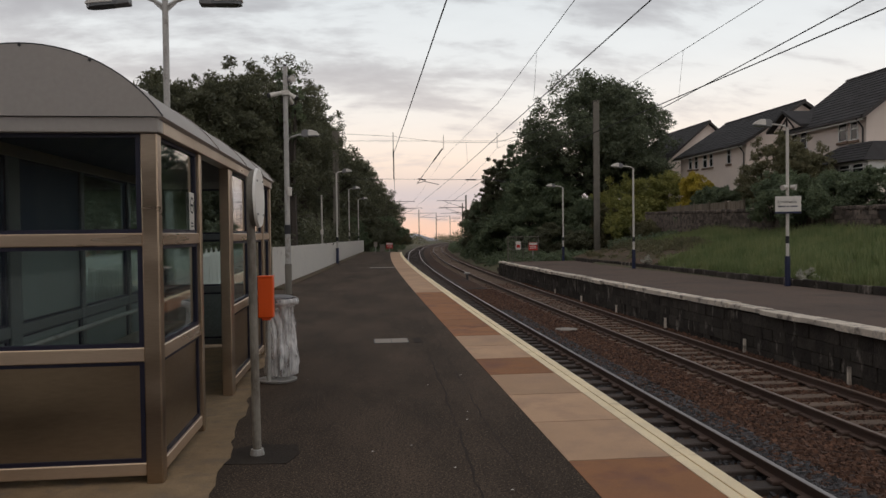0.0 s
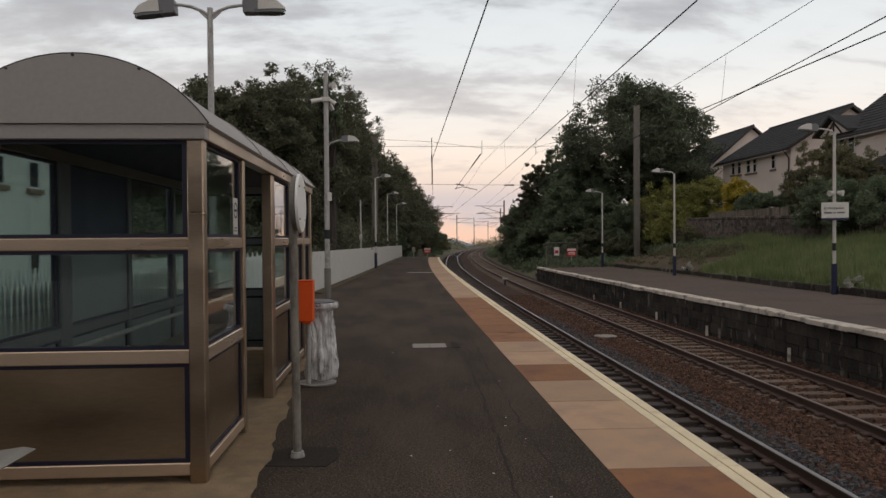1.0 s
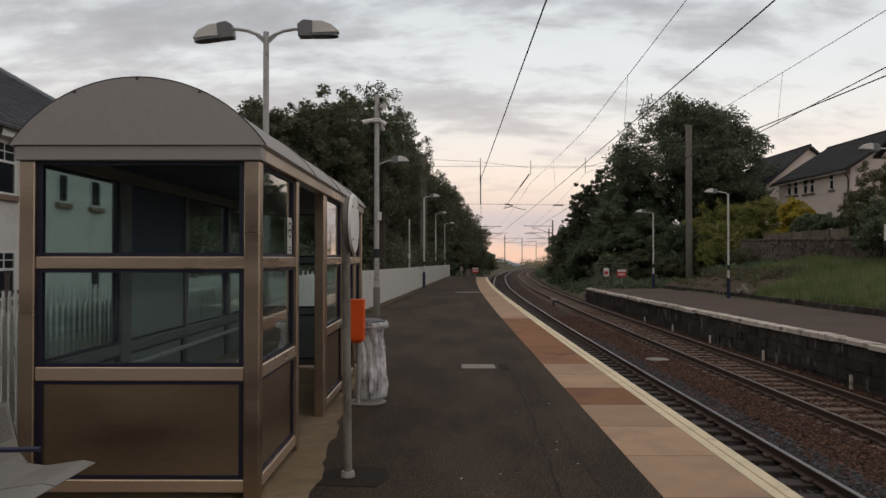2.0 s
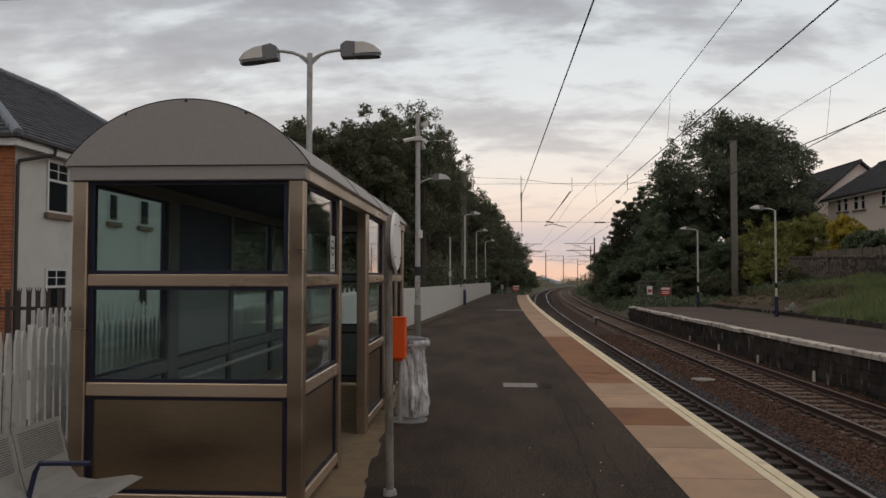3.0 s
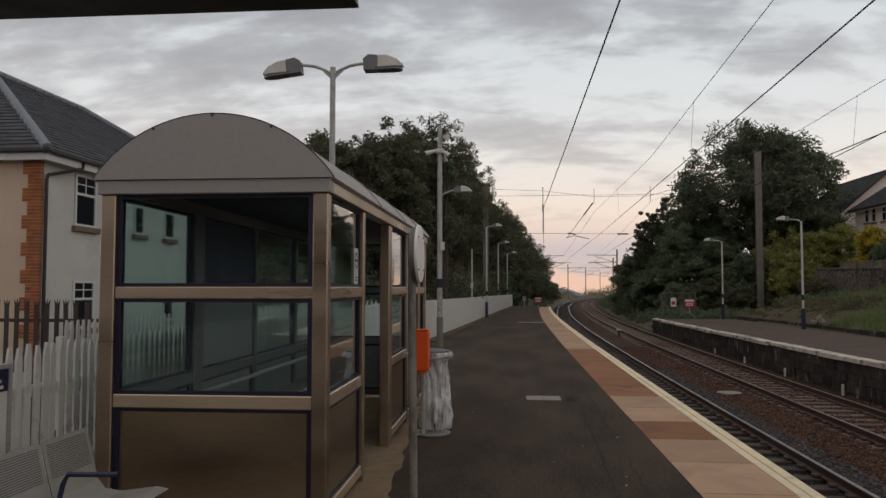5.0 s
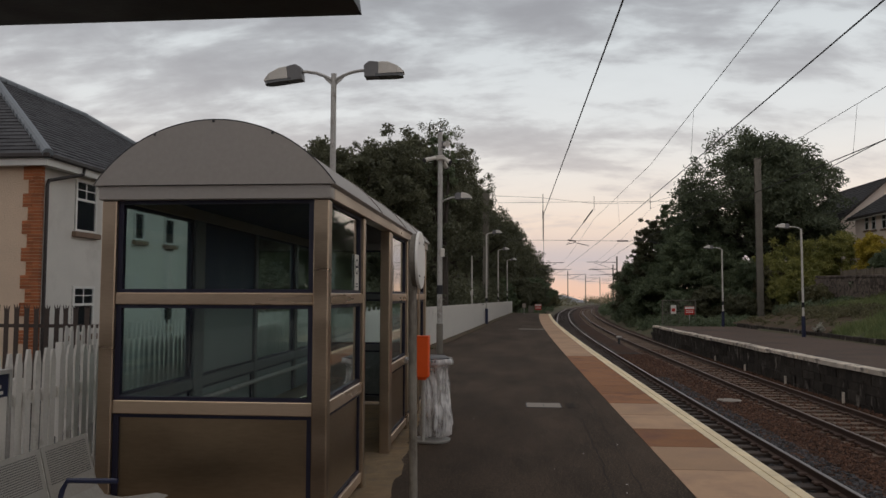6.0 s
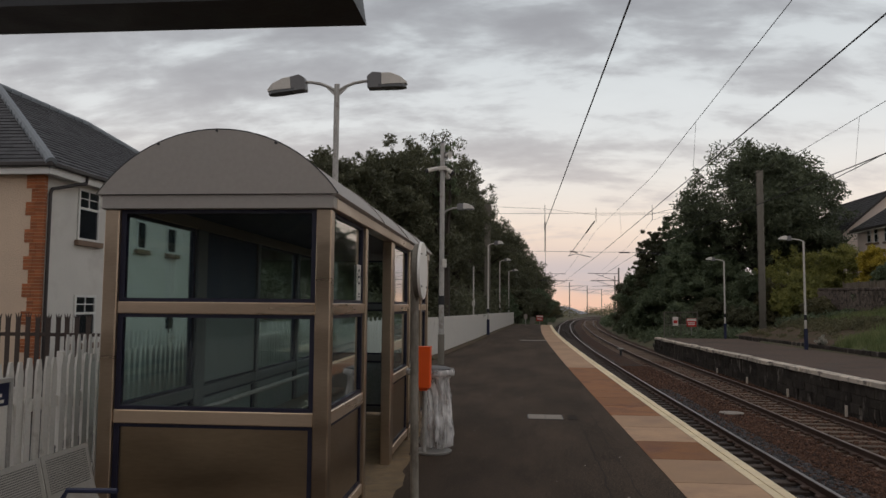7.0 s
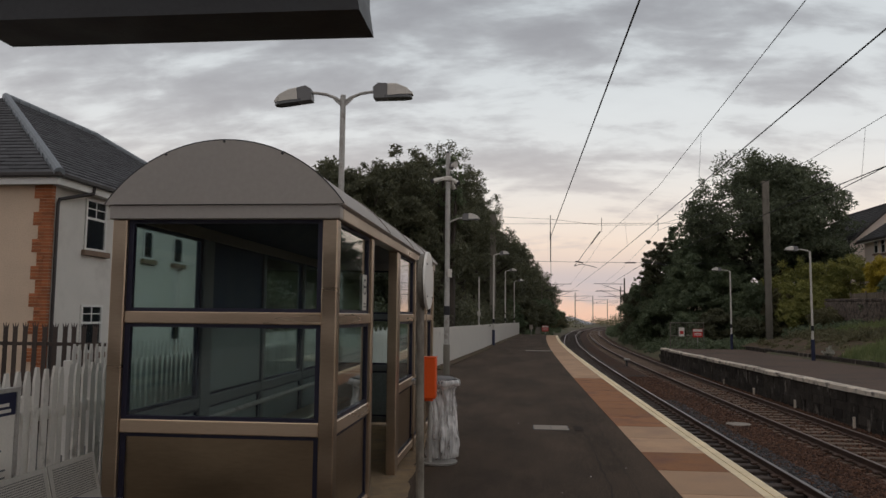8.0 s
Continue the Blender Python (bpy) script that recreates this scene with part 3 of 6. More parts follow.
# ---- shelter ----
def shelter():
    x0, x1, y0, y1 = -3.285, -1.522, 5.15, 11.85
    sh = thing("waiting_shelter", ((x0 + x1) / 2, y0, 0), "glazed bronze steel waiting shelter with barrel roof", "shelter")
    ox, oy = -(x0 + x1) / 2, -y0

    def P(name, bm, m, label="", par=None):
        bmesh.ops.translate(bm, verts=bm.verts, vec=(ox, oy, 0))
        return part(name, bm, m, par or sh, label)
    w = 0.115
    # posts
    for px in (x0, x1 - w):
        for py in (y0, y1 - w):
            P("post", B(px, px + w, py, py + w, 0, 2.48, 0.008), M_STEEL)
    side_posts = [(6.57, 0.09), (8.08, 0.22), (9.62, 0.09), (10.9, 0.09)]
    for py, d in side_posts:
        P("post", B(x1 - w + 0.004, x1 - 0.004, py, py + d, 0, 2.48, 0.008), M_STEEL)
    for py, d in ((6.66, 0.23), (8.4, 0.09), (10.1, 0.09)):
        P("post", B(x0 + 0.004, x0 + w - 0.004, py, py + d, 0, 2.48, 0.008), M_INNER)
    # fascias under the roof
    P("fascia", B(x0 - 0.02, x1 + 0.02, y0 - 0.02, y0 + 0.10, 2.482, 2.59, 0.006), M_ROOF_S)
    P("fascia", B(x0 - 0.02, x1 + 0.02, y1 - 0.10, y1 + 0.02, 2.482, 2.59, 0.006), M_ROOF_S)
    for xa, xb in ((x0 - 0.02, x0 + 0.10), (x1 - 0.10, x1 + 0.02)):
        P("fascia", B(xa, xb, y0 + 0.104, y1 - 0.104, 2.482, 2.59, 0.006), M_STEEL)
    # barrel roof with seam ribs
    def arc(r_off, n=28):
        w2, rise = (x1 - x0) / 2 + 0.05, 0.49
        R = (w2 * w2 + rise * rise) / (2 * rise)
        a = math.asin(w2 / R)
        cx, cz = (x0 + x1) / 2, 2.592 + rise - R
        return [(cx + (R + r_off) * math.sin(-a + 2 * a * i / n), cz + (R + r_off) * math.cos(-a + 2 * a * i / n)) for i in range(n + 1)]
    bm = bmesh.new()
    prism(bm, arc(0) + arc(-0.03)[::-1], "y", y0 - 0.03, y1 + 0.03)
    P("roof", bm, M_ROOF_S, "grey curved sheet roof")
    for ry in (7.2, 9.0, 10.6, y1 + 0.01):
        bm = bmesh.new()
        prism(bm, arc(0.012) + arc(-0.005)[::-1], "y", ry, ry + 0.03)
        P("seam", bm, M_ROOF_S)
    for gy in (y0 - 0.042, y1 + 0.032):
        bm = bmesh.new()
        prism(bm, arc(-0.002), "y", gy, gy + 0.009)
        P("gable", bm, M_ROOF_S, "plain grey metal end panel")
    for ay in (y0 - 0.040, y1 + 0.030):
        bm = bmesh.new()
        prism(bm, arc(0.008) + arc(-0.001)[::-1], "y", ay, ay + 0.012)
        P("edge_trim", bm, M_DARK, "thin dark edge trim")
    bm = bmesh.new()
    prism(bm, arc(-0.034) + arc(-0.044)[::-1], "y", y0 + 0.02, y1 - 0.02)
    P("roof_lining", bm, M_LINING, "dark blue roof lining")
    for i in (8, 14, 20):
        ax, az = arc(0.0)[i]
        bm = T((ax, y0 - 0.052, az - 0.012), (ax, y0 - 0.042, az - 0.012), 0.010, n=8)
        P("bolt", bm, M_DARK)

    # a bay: rails, gasket, panes, lower panel, on the plane along x or y
    def bay(axis, a, b, plane, tone=None):
        t0, t1 = plane - 0.045, plane + 0.045

        def bx(u0, u1, z0, z1, d0=t0, d1=t1, bev=0.006):
            return B(u0, u1, d0, d1, z0, z1, bev) if axis == "x" else B(d0, d1, u0, u1, z0, z1, bev)
        for z0, z1 in ((0.06, 0.15), (0.87, 0.97), (1.69, 1.78)):
            P("rail", bx(a, b, z0, z1), tone or M_STEEL_LIT)
        for z0, z1 in ((0.15, 0.87), (0.97, 1.69), (1.78, 2.482)):
            k = 0.042
            for q in ((a, a + k, z0, z1), (b - k, b, z0, z1), (a + k, b - k, z0, z0 + 0.028), (a + k, b - k, z1 - 0.028, z1)):
                P("gasket", bx(*q, d0=plane - 0.025, d1=plane + 0.025, bev=0), M_GASKET)
            g = bx(a + k, b - k, z0 + 0.028, z1 - 0.028, d0=plane - 0.006, d1=plane + 0.006, bev=0)
            if z0 < 0.5:
                P("panel", g, M_BOARD if tone else M_STEEL_P, "plain pale grey panel" if tone else "plain brown steel panel")
            else:
                o = P("pane", g, M_GLASS)
                o.visible_shadow = False
    bay("x", x0 + w, x1 - w, y0 + 0.06)
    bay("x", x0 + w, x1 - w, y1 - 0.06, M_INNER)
    for a, b in ((y0 + w, 6.57), (8.30, 9.62), (9.71, 10.9), (10.99, y1 - w)):
        bay("y", a, b, x1 - 0.06)
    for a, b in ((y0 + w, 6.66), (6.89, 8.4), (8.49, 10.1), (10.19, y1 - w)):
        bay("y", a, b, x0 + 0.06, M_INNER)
    # boards over the second bay of the back
    P("board", B(x0 + 0.072, x0 + 0.09, 6.935, 8.36, 1.81, 2.45), M_LINING, "dark blue-grey board")
    P("board", B(x0 + 0.072, x0 + 0.09, 6.935, 8.36, 1.0, 1.66), M_BOARD, "dull grey-green board")
    # notice in the first side pane
    bm = B(x1 - 0.045, x1 - 0.041, 6.32, 6.50, 1.80, 2.13)
    n = P("notice", bm, M_WHITE, "white no-smoking notice")
    bm = bmesh.new()
    for i in range(24):
        a, b = 2 * math.pi * i / 24, 2 * math.pi * (i + 1) / 24
        p = [(6.41 + r * math.cos(t), 2.02 + 1.0 * r * math.sin(t)) for t, r in ((a, 0.055), (b, 0.055), (b, 0.072), (a, 0.072))]
        bm.faces.new([bm.verts.new((x1 - 0.0395, y, z)) for y, z in p])
    for q in ((6.365, 6.455, 2.01, 2.03), (6.37, 6.45, 1.86, 1.872), (6.36, 6.46, 1.835, 1.845)):
        box(bm, x1 - 0.0405, x1 - 0.0395, *q)
    P("notice_print", bm, M_BLACK)
    # bench inside along the back
    P("bench_seat", B(x0 + 0.14, x0 + 0.50, 5.6, 11.4, 0.44, 0.48, 0.01), M_STEEL_P)
    for by in (5.9, 8.4, 11.0):
        P("bench_leg", B(x0 + 0.22, x0 + 0.28, by, by + 0.06, 0, 0.44), M_DARK)
    P("lean_rail", T((x0 + 0.20, 5.4, 0.78), (x0 + 0.20, 11.6, 0.78), 0.025), M_GALV)
    return sh


shelter()

# concrete apron under the shelter, with a rough outer edge
bm = bmesh.new()
rnd = random.Random(4)
right = [(-1.12 - 0.065 * min(5, y - 4.75) + rnd.uniform(-0.035, 0.035), y) for y in steps(4.75, 12.4, 0.16)]
outline = [(-3.7, 4.62)] + [(x, 4.62 + rnd.uniform(-0.04, 0.04)) for x in steps(-3.4, -1.25, 0.2)] + right + [(-3.7, 12.4)]
prism(bm, outline, "z", -0.02, 0.006)
tagged(part("shelter_apron", bm, M_CONC), "worn sandy concrete apron under the shelter", "paving", kind="structure")


# ---- bin with bag and orange box ----
def bin_stand():
    b = thing("bin_stand", (-1.22, 8.78, 0), "clear bag litter bin on a post with orange box", "litter bin")
    part("post", T((0, 0, 0), (0, 0, 1.2), 0.028), M_GALV, b)
    part("bracket", B(-0.02, 0.02, 0.02, 0.07, 0.92, 0.97), M_GALV, b)
    c = Vector((0.035, 0.27, 0.965))
    part("base", T((0.09, 0.10, 0.006), (0.09, 0.10, 0.028), 0.225, 0.235, 24), M_GALV, b)
    hoop = [c + Vector((0.272 * math.cos(a), 0.272 * math.sin(a), 0)) for a in np.linspace(0, 2 * math.pi, 29)]
    part("hoop", bent(bmesh.new(), hoop, 0.02, 7), M_DARK, b, "dark grey hoop")
    part("lid", T(c + Vector((0.01, 0.03, 0.025)), c + Vector((0.01, 0.03, 0.045)), 0.235, 0.20, 26), M_LAMPG, b, "grey lid behind the hoop")
    # bag: folded over the hoop, drawn in below it and slumped to the plate
    r = np.random.RandomState(5)
    V, F, n = [], [], 64
    levels = [(0.93, 0.255), (0.975, 0.280), (0.988, 0.290), (0.965, 0.302), (0.925, 0.300), (0.915, 0.258), (0.87, 0.205), (0.78, 0.165), (0.68, 0.148), (0.58, 0.140),
              (0.48, 0.145), (0.40, 0.160), (0.31, 0.178), (0.22, 0.185), (0.14, 0.182), (0.08, 0.17), (0.05, 0.10)]
    ph = r.rand(6) * 6.28
    for k, (z, rad) in enumerate(levels):
        drift = min(1.0, max(0.0, (0.95 - z) / 0.6))
        deep = min(1, max(0, (k - 4) / 3))
        for i in range(n):
            a = 2 * math.pi * i / n
            f = 1 + (0.10 * math.sin(5 * a + ph[0] + 1.2 * math.sin(z * 5)) + 0.09 * math.sin(11 * a + ph[1] + z * 3) + 0.06 * math.sin(19 * a + ph[2] - z * 4)
                     + 0.05 * math.sin(z * 29 + 3 * a) * (1 if z < 0.45 else 0.3)) * deep
            f += r.uniform(-0.025, 0.025) * (0.5 + deep)
            V.append((c.x + 0.105 * min(1, drift * 2) + rad * f * math.cos(a), c.y - 0.12 * drift + rad * f * math.sin(a), z + (r.uniform(-0.012, 0.012) if k > 5 else 0.012 * math.sin(7 * a) * (k > 2))))
    for k in range(len(levels) - 1):
        for i in range(n):
            F.append((k * n + i, k * n + (i + 1) % n, (k + 1) * n + (i + 1) % n, (k + 1) * n + i))
    F.append(tuple((len(levels) - 1) * n + i for i in range(n)))
    part("bag", (V, F), M_BAG, b, "crumpled clear plastic bag", smooth=True)
    rb = random.Random(6)
    bm = bmesh.new()
    for i in range(40):
        a, d, w = rb.uniform(0, 6.28), rb.uniform(0, 0.13), rb.uniform(0.03, 0.055)
        cx, cy, cz = c.x + 0.10 + d * math.cos(a), c.y - 0.11 + d * math.sin(a), rb.uniform(0.09, 0.30)
        tube(bm, (cx, cy, cz), (cx + rb.uniform(-0.06, 0.06), cy + rb.uniform(-0.06, 0.06), cz + rb.uniform(-0.03, 0.08)), w * 0.7, w * 0.6, 7)
    tagged(part("litter", bm, M_RUBBISH, b, "mixed litter in the bag"), kind="stuff")
    box_o = part("box", B(-0.09, 0.085, -0.20, -0.03, 0.79, 1.265, 0.012), M_ORANGE, b, "bright orange plastic box")
    part("box_lid", B(-0.093, 0.088, -0.204, -0.027, 1.263, 1.280, 0.004), M_ORANGE, box_o)
    part("box_spout", B(-0.05, 0.05, -0.16, -0.06, 0.76, 0.79, 0.005), M_ORANGE, box_o)
    return b


bin_stand()


# ---- round sign on a pole beside the shelter ----
def round_sign():
    s = thing("round_sign", (-0.955, 5.78, 0), "white round sign plate on a galvanised pole", "sign")
    s.rotation_euler = (0, radians(-0.6), 0)
    part("pole", T((0, 0, 0), (0, 0, 2.22), 0.034, n=14), M_POLE, s, "scuffed galvanised pole")
    part("collar", T((0, 0, 0), (0, 0, 0.05), 0.06, 0.05, n=14), M_GALV, s)
    disc = thing("disc", (0.06, 0.0, 2.05), "", "")
    for k in list(disc.keys()):
        del disc[k]
    disc.parent = s
    disc.rotation_euler = (0, 0, radians(-1.5))
    bm = T((-0.05, 0, 0), (-0.012, 0, 0), 0.215, 0.222, 36)
    back = part("backing", bm, M_GALV_D, disc, "grey backing dish")
    part("face", T((-0.004, 0, 0), (0.016, 0, 0), 0.238, 0.232, 40), M_MIRROR, disc, "white disc face")
    part("bracket", B(-0.07, -0.03, -0.05, 0.05, -0.03, 0.03, 0.006), M_GALV, disc)
    for a in (0.8, 2.4, 3.9, 5.5):
        part("bolt", T((0.016, 0.19 * math.cos(a), 0.19 * math.sin(a)), (0.024, 0.19 * math.cos(a), 0.19 * math.sin(a)), 0.008, n=8), M_GALV, disc)
    return s


round_sign()
bm = bmesh.new()
prism(bm, [(-1.18, 5.55), (-0.7, 5.5), (-0.62, 5.75), (-0.66, 6.02), (-1.0, 6.08), (-1.17, 5.95)], "z", -0.01, 0.005)
tagged(part("tarmac_patch", bm, M_PATCH), "square of darker tarmac round a sign pole", "paving", kind="structure")


# ---- lamp posts ----
def lamp_head(par, at, yaw, s=1.0, up=8, label="", tone=None):
    """Street lantern: grey gear box, pale tapering hood, dark lens below. Points along +x before turning."""
    h = new("head")
    h.parent = par
    h.matrix_basis = pose(*at, 0, -up, yaw) @ Matrix.Scale(s, 4)
    bm = bmesh.new()
    prism(bm, [(0.0, -0.12), (-0.01, 0.10), (0.09, 0.175), (0.24, 0.16), (0.265, 0.15), (0.265, -0.12)], "y", -0.115, 0.115)
    bmesh.ops.bevel(bm, geom=list(bm.edges), offset=0.012, segments=1, affect="EDGES")
    part("gear_box", bm, M_LAMPG, h)
    bm = bmesh.new()
    rings = []
    for x, hw, z0, z1 in ((0.26, 0.13, -0.07, 0.175), (0.42, 0.145, -0.065, 0.165), (0.60, 0.135, -0.06, 0.085), (0.71, 0.08, -0.05, -0.02)):
        rings.append([bm.verts.new(p) for p in ((x, -hw, z0), (x, -hw * 0.85, z1 * 0.8), (x, -hw * 0.4, z1), (x, hw * 0.4, z1), (x, hw * 0.85, z1 * 0.8), (x, hw, z0))])
    for a, b in zip(rings, rings[1:]):
        for i in range(6):
            bm.faces.new((a[i], a[(i + 1) % 6], b[(i + 1) % 6], b[i]))
    bm.faces.new(rings[0]), bm.faces.new(rings[-1][::-1])
    bmesh.ops.recalc_face_normals(bm, faces=bm.faces)
    part("hood", bm, tone or M_LAMPW, h)
    bm = bmesh.new()
    prism(bm, [(0.20, -0.12), (0.5, -0.135), (0.64, -0.11), (0.70, -0.05), (0.70, 0.05), (0.64, 0.11), (0.5, 0.135), (0.20, 0.12)], "z", -0.115, -0.062)
    part("lens", bm, M_LENS, h)
    return h


def twin_lamp():
    l = thing("twin_lamp_post", (-3.36, 13.0, 0), "tall grey double-headed platform lamp post", "lamp post")
    part("pole", T((0, 0, 0), (0, 0, 5.78), 0.062, 0.05, 14), M_GALV, l)
    part("base", T((0, 0, 0), (0, 0, 1.2), 0.085, 0.085, 14), M_GALV, l)
    for s in (-1, 1):
        bm = bent(bmesh.new(), [(0.03 * s, 0, 5.66), (0.14 * s, 0, 5.73), (0.32 * s, 0, 5.80), (0.50 * s, 0, 5.83), (0.62 * s, 0, 5.83)], 0.028)
        part("arm", bm, M_GALV, l)
        bm = bmesh.new()
        prism(bm, [(0.05 * s, 5.58), (0.05 * s, 5.68), (0.2 * s, 5.745), (0.18 * s, 5.70)], "y", -0.012, 0.012)
        part("gusset", bm, M_GALV, l)
        lamp_head(l, (0.58 * s, 0, 5.80 if s > 0 else 5.79), 0 if s > 0 else 180, 1.0, 1 if s > 0 else -7)
    return l


twin_lamp()


def platform_lamp(at, h, arm, yaw, label, banded=True, group=""):
    """Single-arm platform lamp: blue-black base sleeve, pale tube with a dark band, short arm and lantern."""
    l = thing("platform_lamp_post", at, label, "lamp post", group)
    part("pole", T((0, 0, 0), (0, 0, h - 0.05), 0.055, 0.045, 12), M_LAMPW, l)
    part("sleeve", T((0, 0, 0), (0, 0, 0.95), 0.09, 0.085, 12), M_NAVY, l, "navy blue base sleeve")
    if banded:
        part("band", T((0, 0, 1.35), (0, 0, 1.58), 0.06, 0.06, 12), M_BLACK, l, "black band")
    c, s = math.cos(radians(yaw)), math.sin(radians(yaw))
    bm = bent(bmesh.new(), [(0, 0, h - 0.1), (0.10 * c, 0.10 * s, h - 0.01), (0.3 * c, 0.3 * s, h + 0.03), (arm * c, arm * s, h + 0.05)], 0.026)
    part("arm", bm, M_LAMPW, l)
    lamp_head(l, (arm * c, arm * s, h + 0.05), yaw, 0.80, 3, tone=M_LAMPW)
    return l


for (x, y, h, arm) in ((13.26, 22.2, 5.05, 0.55), (13.35, 36.0, 5.05, 0.55), (13.3, 49.0, 4.95, 0.55)):
    platform_lamp((x, y, -fall(y)), h, arm, 180, "white platform lamp post with navy base by the grass" if y < 30 else "white platform lamp post with dark base", group="far platform lamps")
for (x, y, h) in ((-1.5, 44.4, 5.4), (-1.05, 61.0, 5.4), (-0.35, 72.6, 5.1)):
    platform_lamp((x, y, 0), h, 0.35, 8, "pale platform lamp post with black base by white fence", group="near platform lamps")


mp = thing("plain_pole", (-2.16, 40.1, 0), "pale slim pole with black base and box", "pole")
part("pole", T((0, 0, 0), (0, 0, 3.85), 0.05, 0.04, 10), M_LAMPW, mp)
part("sleeve", T((0, 0, 0), (0, 0, 1.0), 0.085, 0.08, 10), M_BLACK, mp, "black base sleeve")
part("box", B(-0.08, 0.08, -0.16, -0.05, 1.75, 2.05, 0.01), M_WHITE, mp)


# ---- camera pole ----
def cctv_pole():
    p = thing("cctv_pole", (-2.26, 22.35, 0), "grey steel pole with three cameras, speaker and lamp", "pole")
    part("pole", T((0, 0, 0), (0, 0, 6.7), 0.085, 0.07, 14), M_GALV, p)
    part("cap", T((0, 0, 6.7), (0, 0, 6.76), 0.05, 0.04, 10), M_DARK, p)
    part("band", T((0, 0, 1.78), (0, 0, 2.05), 0.094, 0.094, 14), M_BLACK, p, "black tape band")
    part("sleeve", T((0, 0, 0), (0, 0, 0.9), 0.1, 0.1, 14), M_GALV_D, p)
    bm = bent(bmesh.new(), [(0, 0, 4.5), (0.12, 0, 4.62), (0.35, -0.02, 4.70), (0.52, -0.03, 4.71)], 0.026)
    part("arm", bm, M_GALV, p)
    lamp_head(p, (0.46, -0.03, 4.72), -3, 0.72, 0)
    part("speaker_horn", T((0.12, -0.06, 6.32), (0.24, -0.16, 6.31), 0.05, 0.10, 14), M_LAMPW, p, "pale horn loudspeaker")
    part("speaker_box", B(0.06, 0.17, -0.08, 0.06, 6.22, 6.42, 0.02), M_LAMPG, p)
    part("bracket", B(-0.12, 0.14, -0.13, 0.11, 5.84, 5.98, 0.02), M_LAMPW, p)
    for dx, dy, dz in ((-0.42, -0.25, -0.14), (0.30, -0.12, -0.20), (0.15, 0.35, -0.3)):
        a = Vector((dx * 0.25, dy * 0.25, 5.92))
        b = a + Vector((dx, dy, dz)) * 0.78
        c = part("camera_body", T(a, b, 0.055, 0.065, 12), M_WHITE, p, "white bullet camera")
        part("hood", T(b, b + Vector((dx, dy, dz)) * 0.10, 0.068, 0.068, 12), M_DARK, c)
    part("cable", bent(bmesh.new(), [(0.09, -0.05, 6.1), (0.14, -0.08, 5.95), (0.10, -0.08, 5.7)], 0.012), M_BLACK, p)
    part("junction_box", B(0.03, 0.15, -0.16, -0.06, 2.9, 3.15, 0.01), M_WHITE, p)
    return p


cctv_pole()


# ---- name board on the far platform ----
def words(parent, text, at, size, material, rot, name="lettering"):
    cu = bpy.data.curves.new(name, "FONT")
    cu.body, cu.size, cu.extrude = text, size, 0.001
    tmp = bpy.data.objects.new(name, cu)
    scene.collection.objects.link(tmp)
    dg = bpy.context.evaluated_depsgraph_get()
    me = bpy.data.meshes.new_from_object(tmp.evaluated_get(dg))
    bpy.data.objects.remove(tmp)
    bpy.data.curves.remove(cu)
    me.materials.clear()
    me.materials.append(material)
    ob = new(name, me)
    ob.parent = parent
    ob.matrix_basis = pose(*at, *rot)
    return ob


nb = thing("name_board", (13.2, 22.06, 2.24), "white station name board on a lamp post", "sign")
nb.rotation_euler = (0, 0, radians(-18))
part("board", B(-0.38, 0.38, -0.02, 0.02, 0.06, 0.54, 0.006), M_WHITE, nb)
part("strip", B(-0.38, 0.38, -0.022, 0.022, 0.0, 0.06), M_NAVY, nb, "navy lower strip")
words(nb, "Kirknewton", (-0.31, -0.023, 0.33), 0.115, M_BLACK, (90, 0, 0))
for i, (a, b) in enumerate(((-0.30, -0.08), (-0.05, 0.02), (0.05, 0.27))):
    part("small_print", B(a, b, -0.0245, -0.021, 0.20, 0.245), M_GREY_INK, nb)
part("clamp", B(-0.02, 0.10, 0.02, 0.16, 0.3, 0.36), M_GALV, nb)
for s in (-1, 1):
    bm = bmesh.new()
    tube(bm, (0.03 + 0.05 * s, 0.06, 0.84), (0.03 + 0.20 * s, -0.02, 0.81), 0.05, 0.095, 14)
    part("loudspeaker", bm, M_LAMPW, nb, "pale horn loudspeaker")

# ---- fences and house on the near side ----
yard = bmesh.new()
box(yard, -34, -3.9, -14, 40, -0.3, -0.012)
tagged(part("yard", yard, M_YARD), "grey tarmac yard behind the white fence", "ground", kind="structure")


def picket_fence(x, y0, y1, top, label, pitch=0.11):
    f = thing("picket_fence", (x, y0, 0), label, "fence", "white picket fences")
    w = 0.032
    bm = bmesh.new()
    prism(bm, [(-w, 0.06), (w, 0.06), (w, top - 0.09), (w * 0.75, top - 0.055), (0.014, top), (-0.014, top), (-w * 0.75, top - 0.055), (-w, top - 0.09)], "x", -0.009, 0.009)
    mesh, n = None, int((y1 - y0) / pitch)
    for i in range(n):
        if mesh is None:
            o = part("picket", bm, M_PICKET, f)
            mesh = o.data
        else:
            o = new("picket", mesh)
            o.parent = f
        o.location = (random.uniform(-0.004, 0.004), i * pitch, random.uniform(-0.012, 0.012))
        o.rotation_euler = (random.uniform(-0.008, 0.008), 0, 0)
    for z in (0.35, top - 0.38):
        part("rail", B(-0.055, -0.016, 0, y1 - y0, z, z + 0.085, 0.005), M_PICKET, f)
    for i in range(int((y1 - y0) / 1.8) + 1):
        part("fence_post", B(-0.14, -0.058, i * 1.8, i * 1.8 + 0.08, 0, top - 0.2, 0.006), M_PICKET, f)
    return f


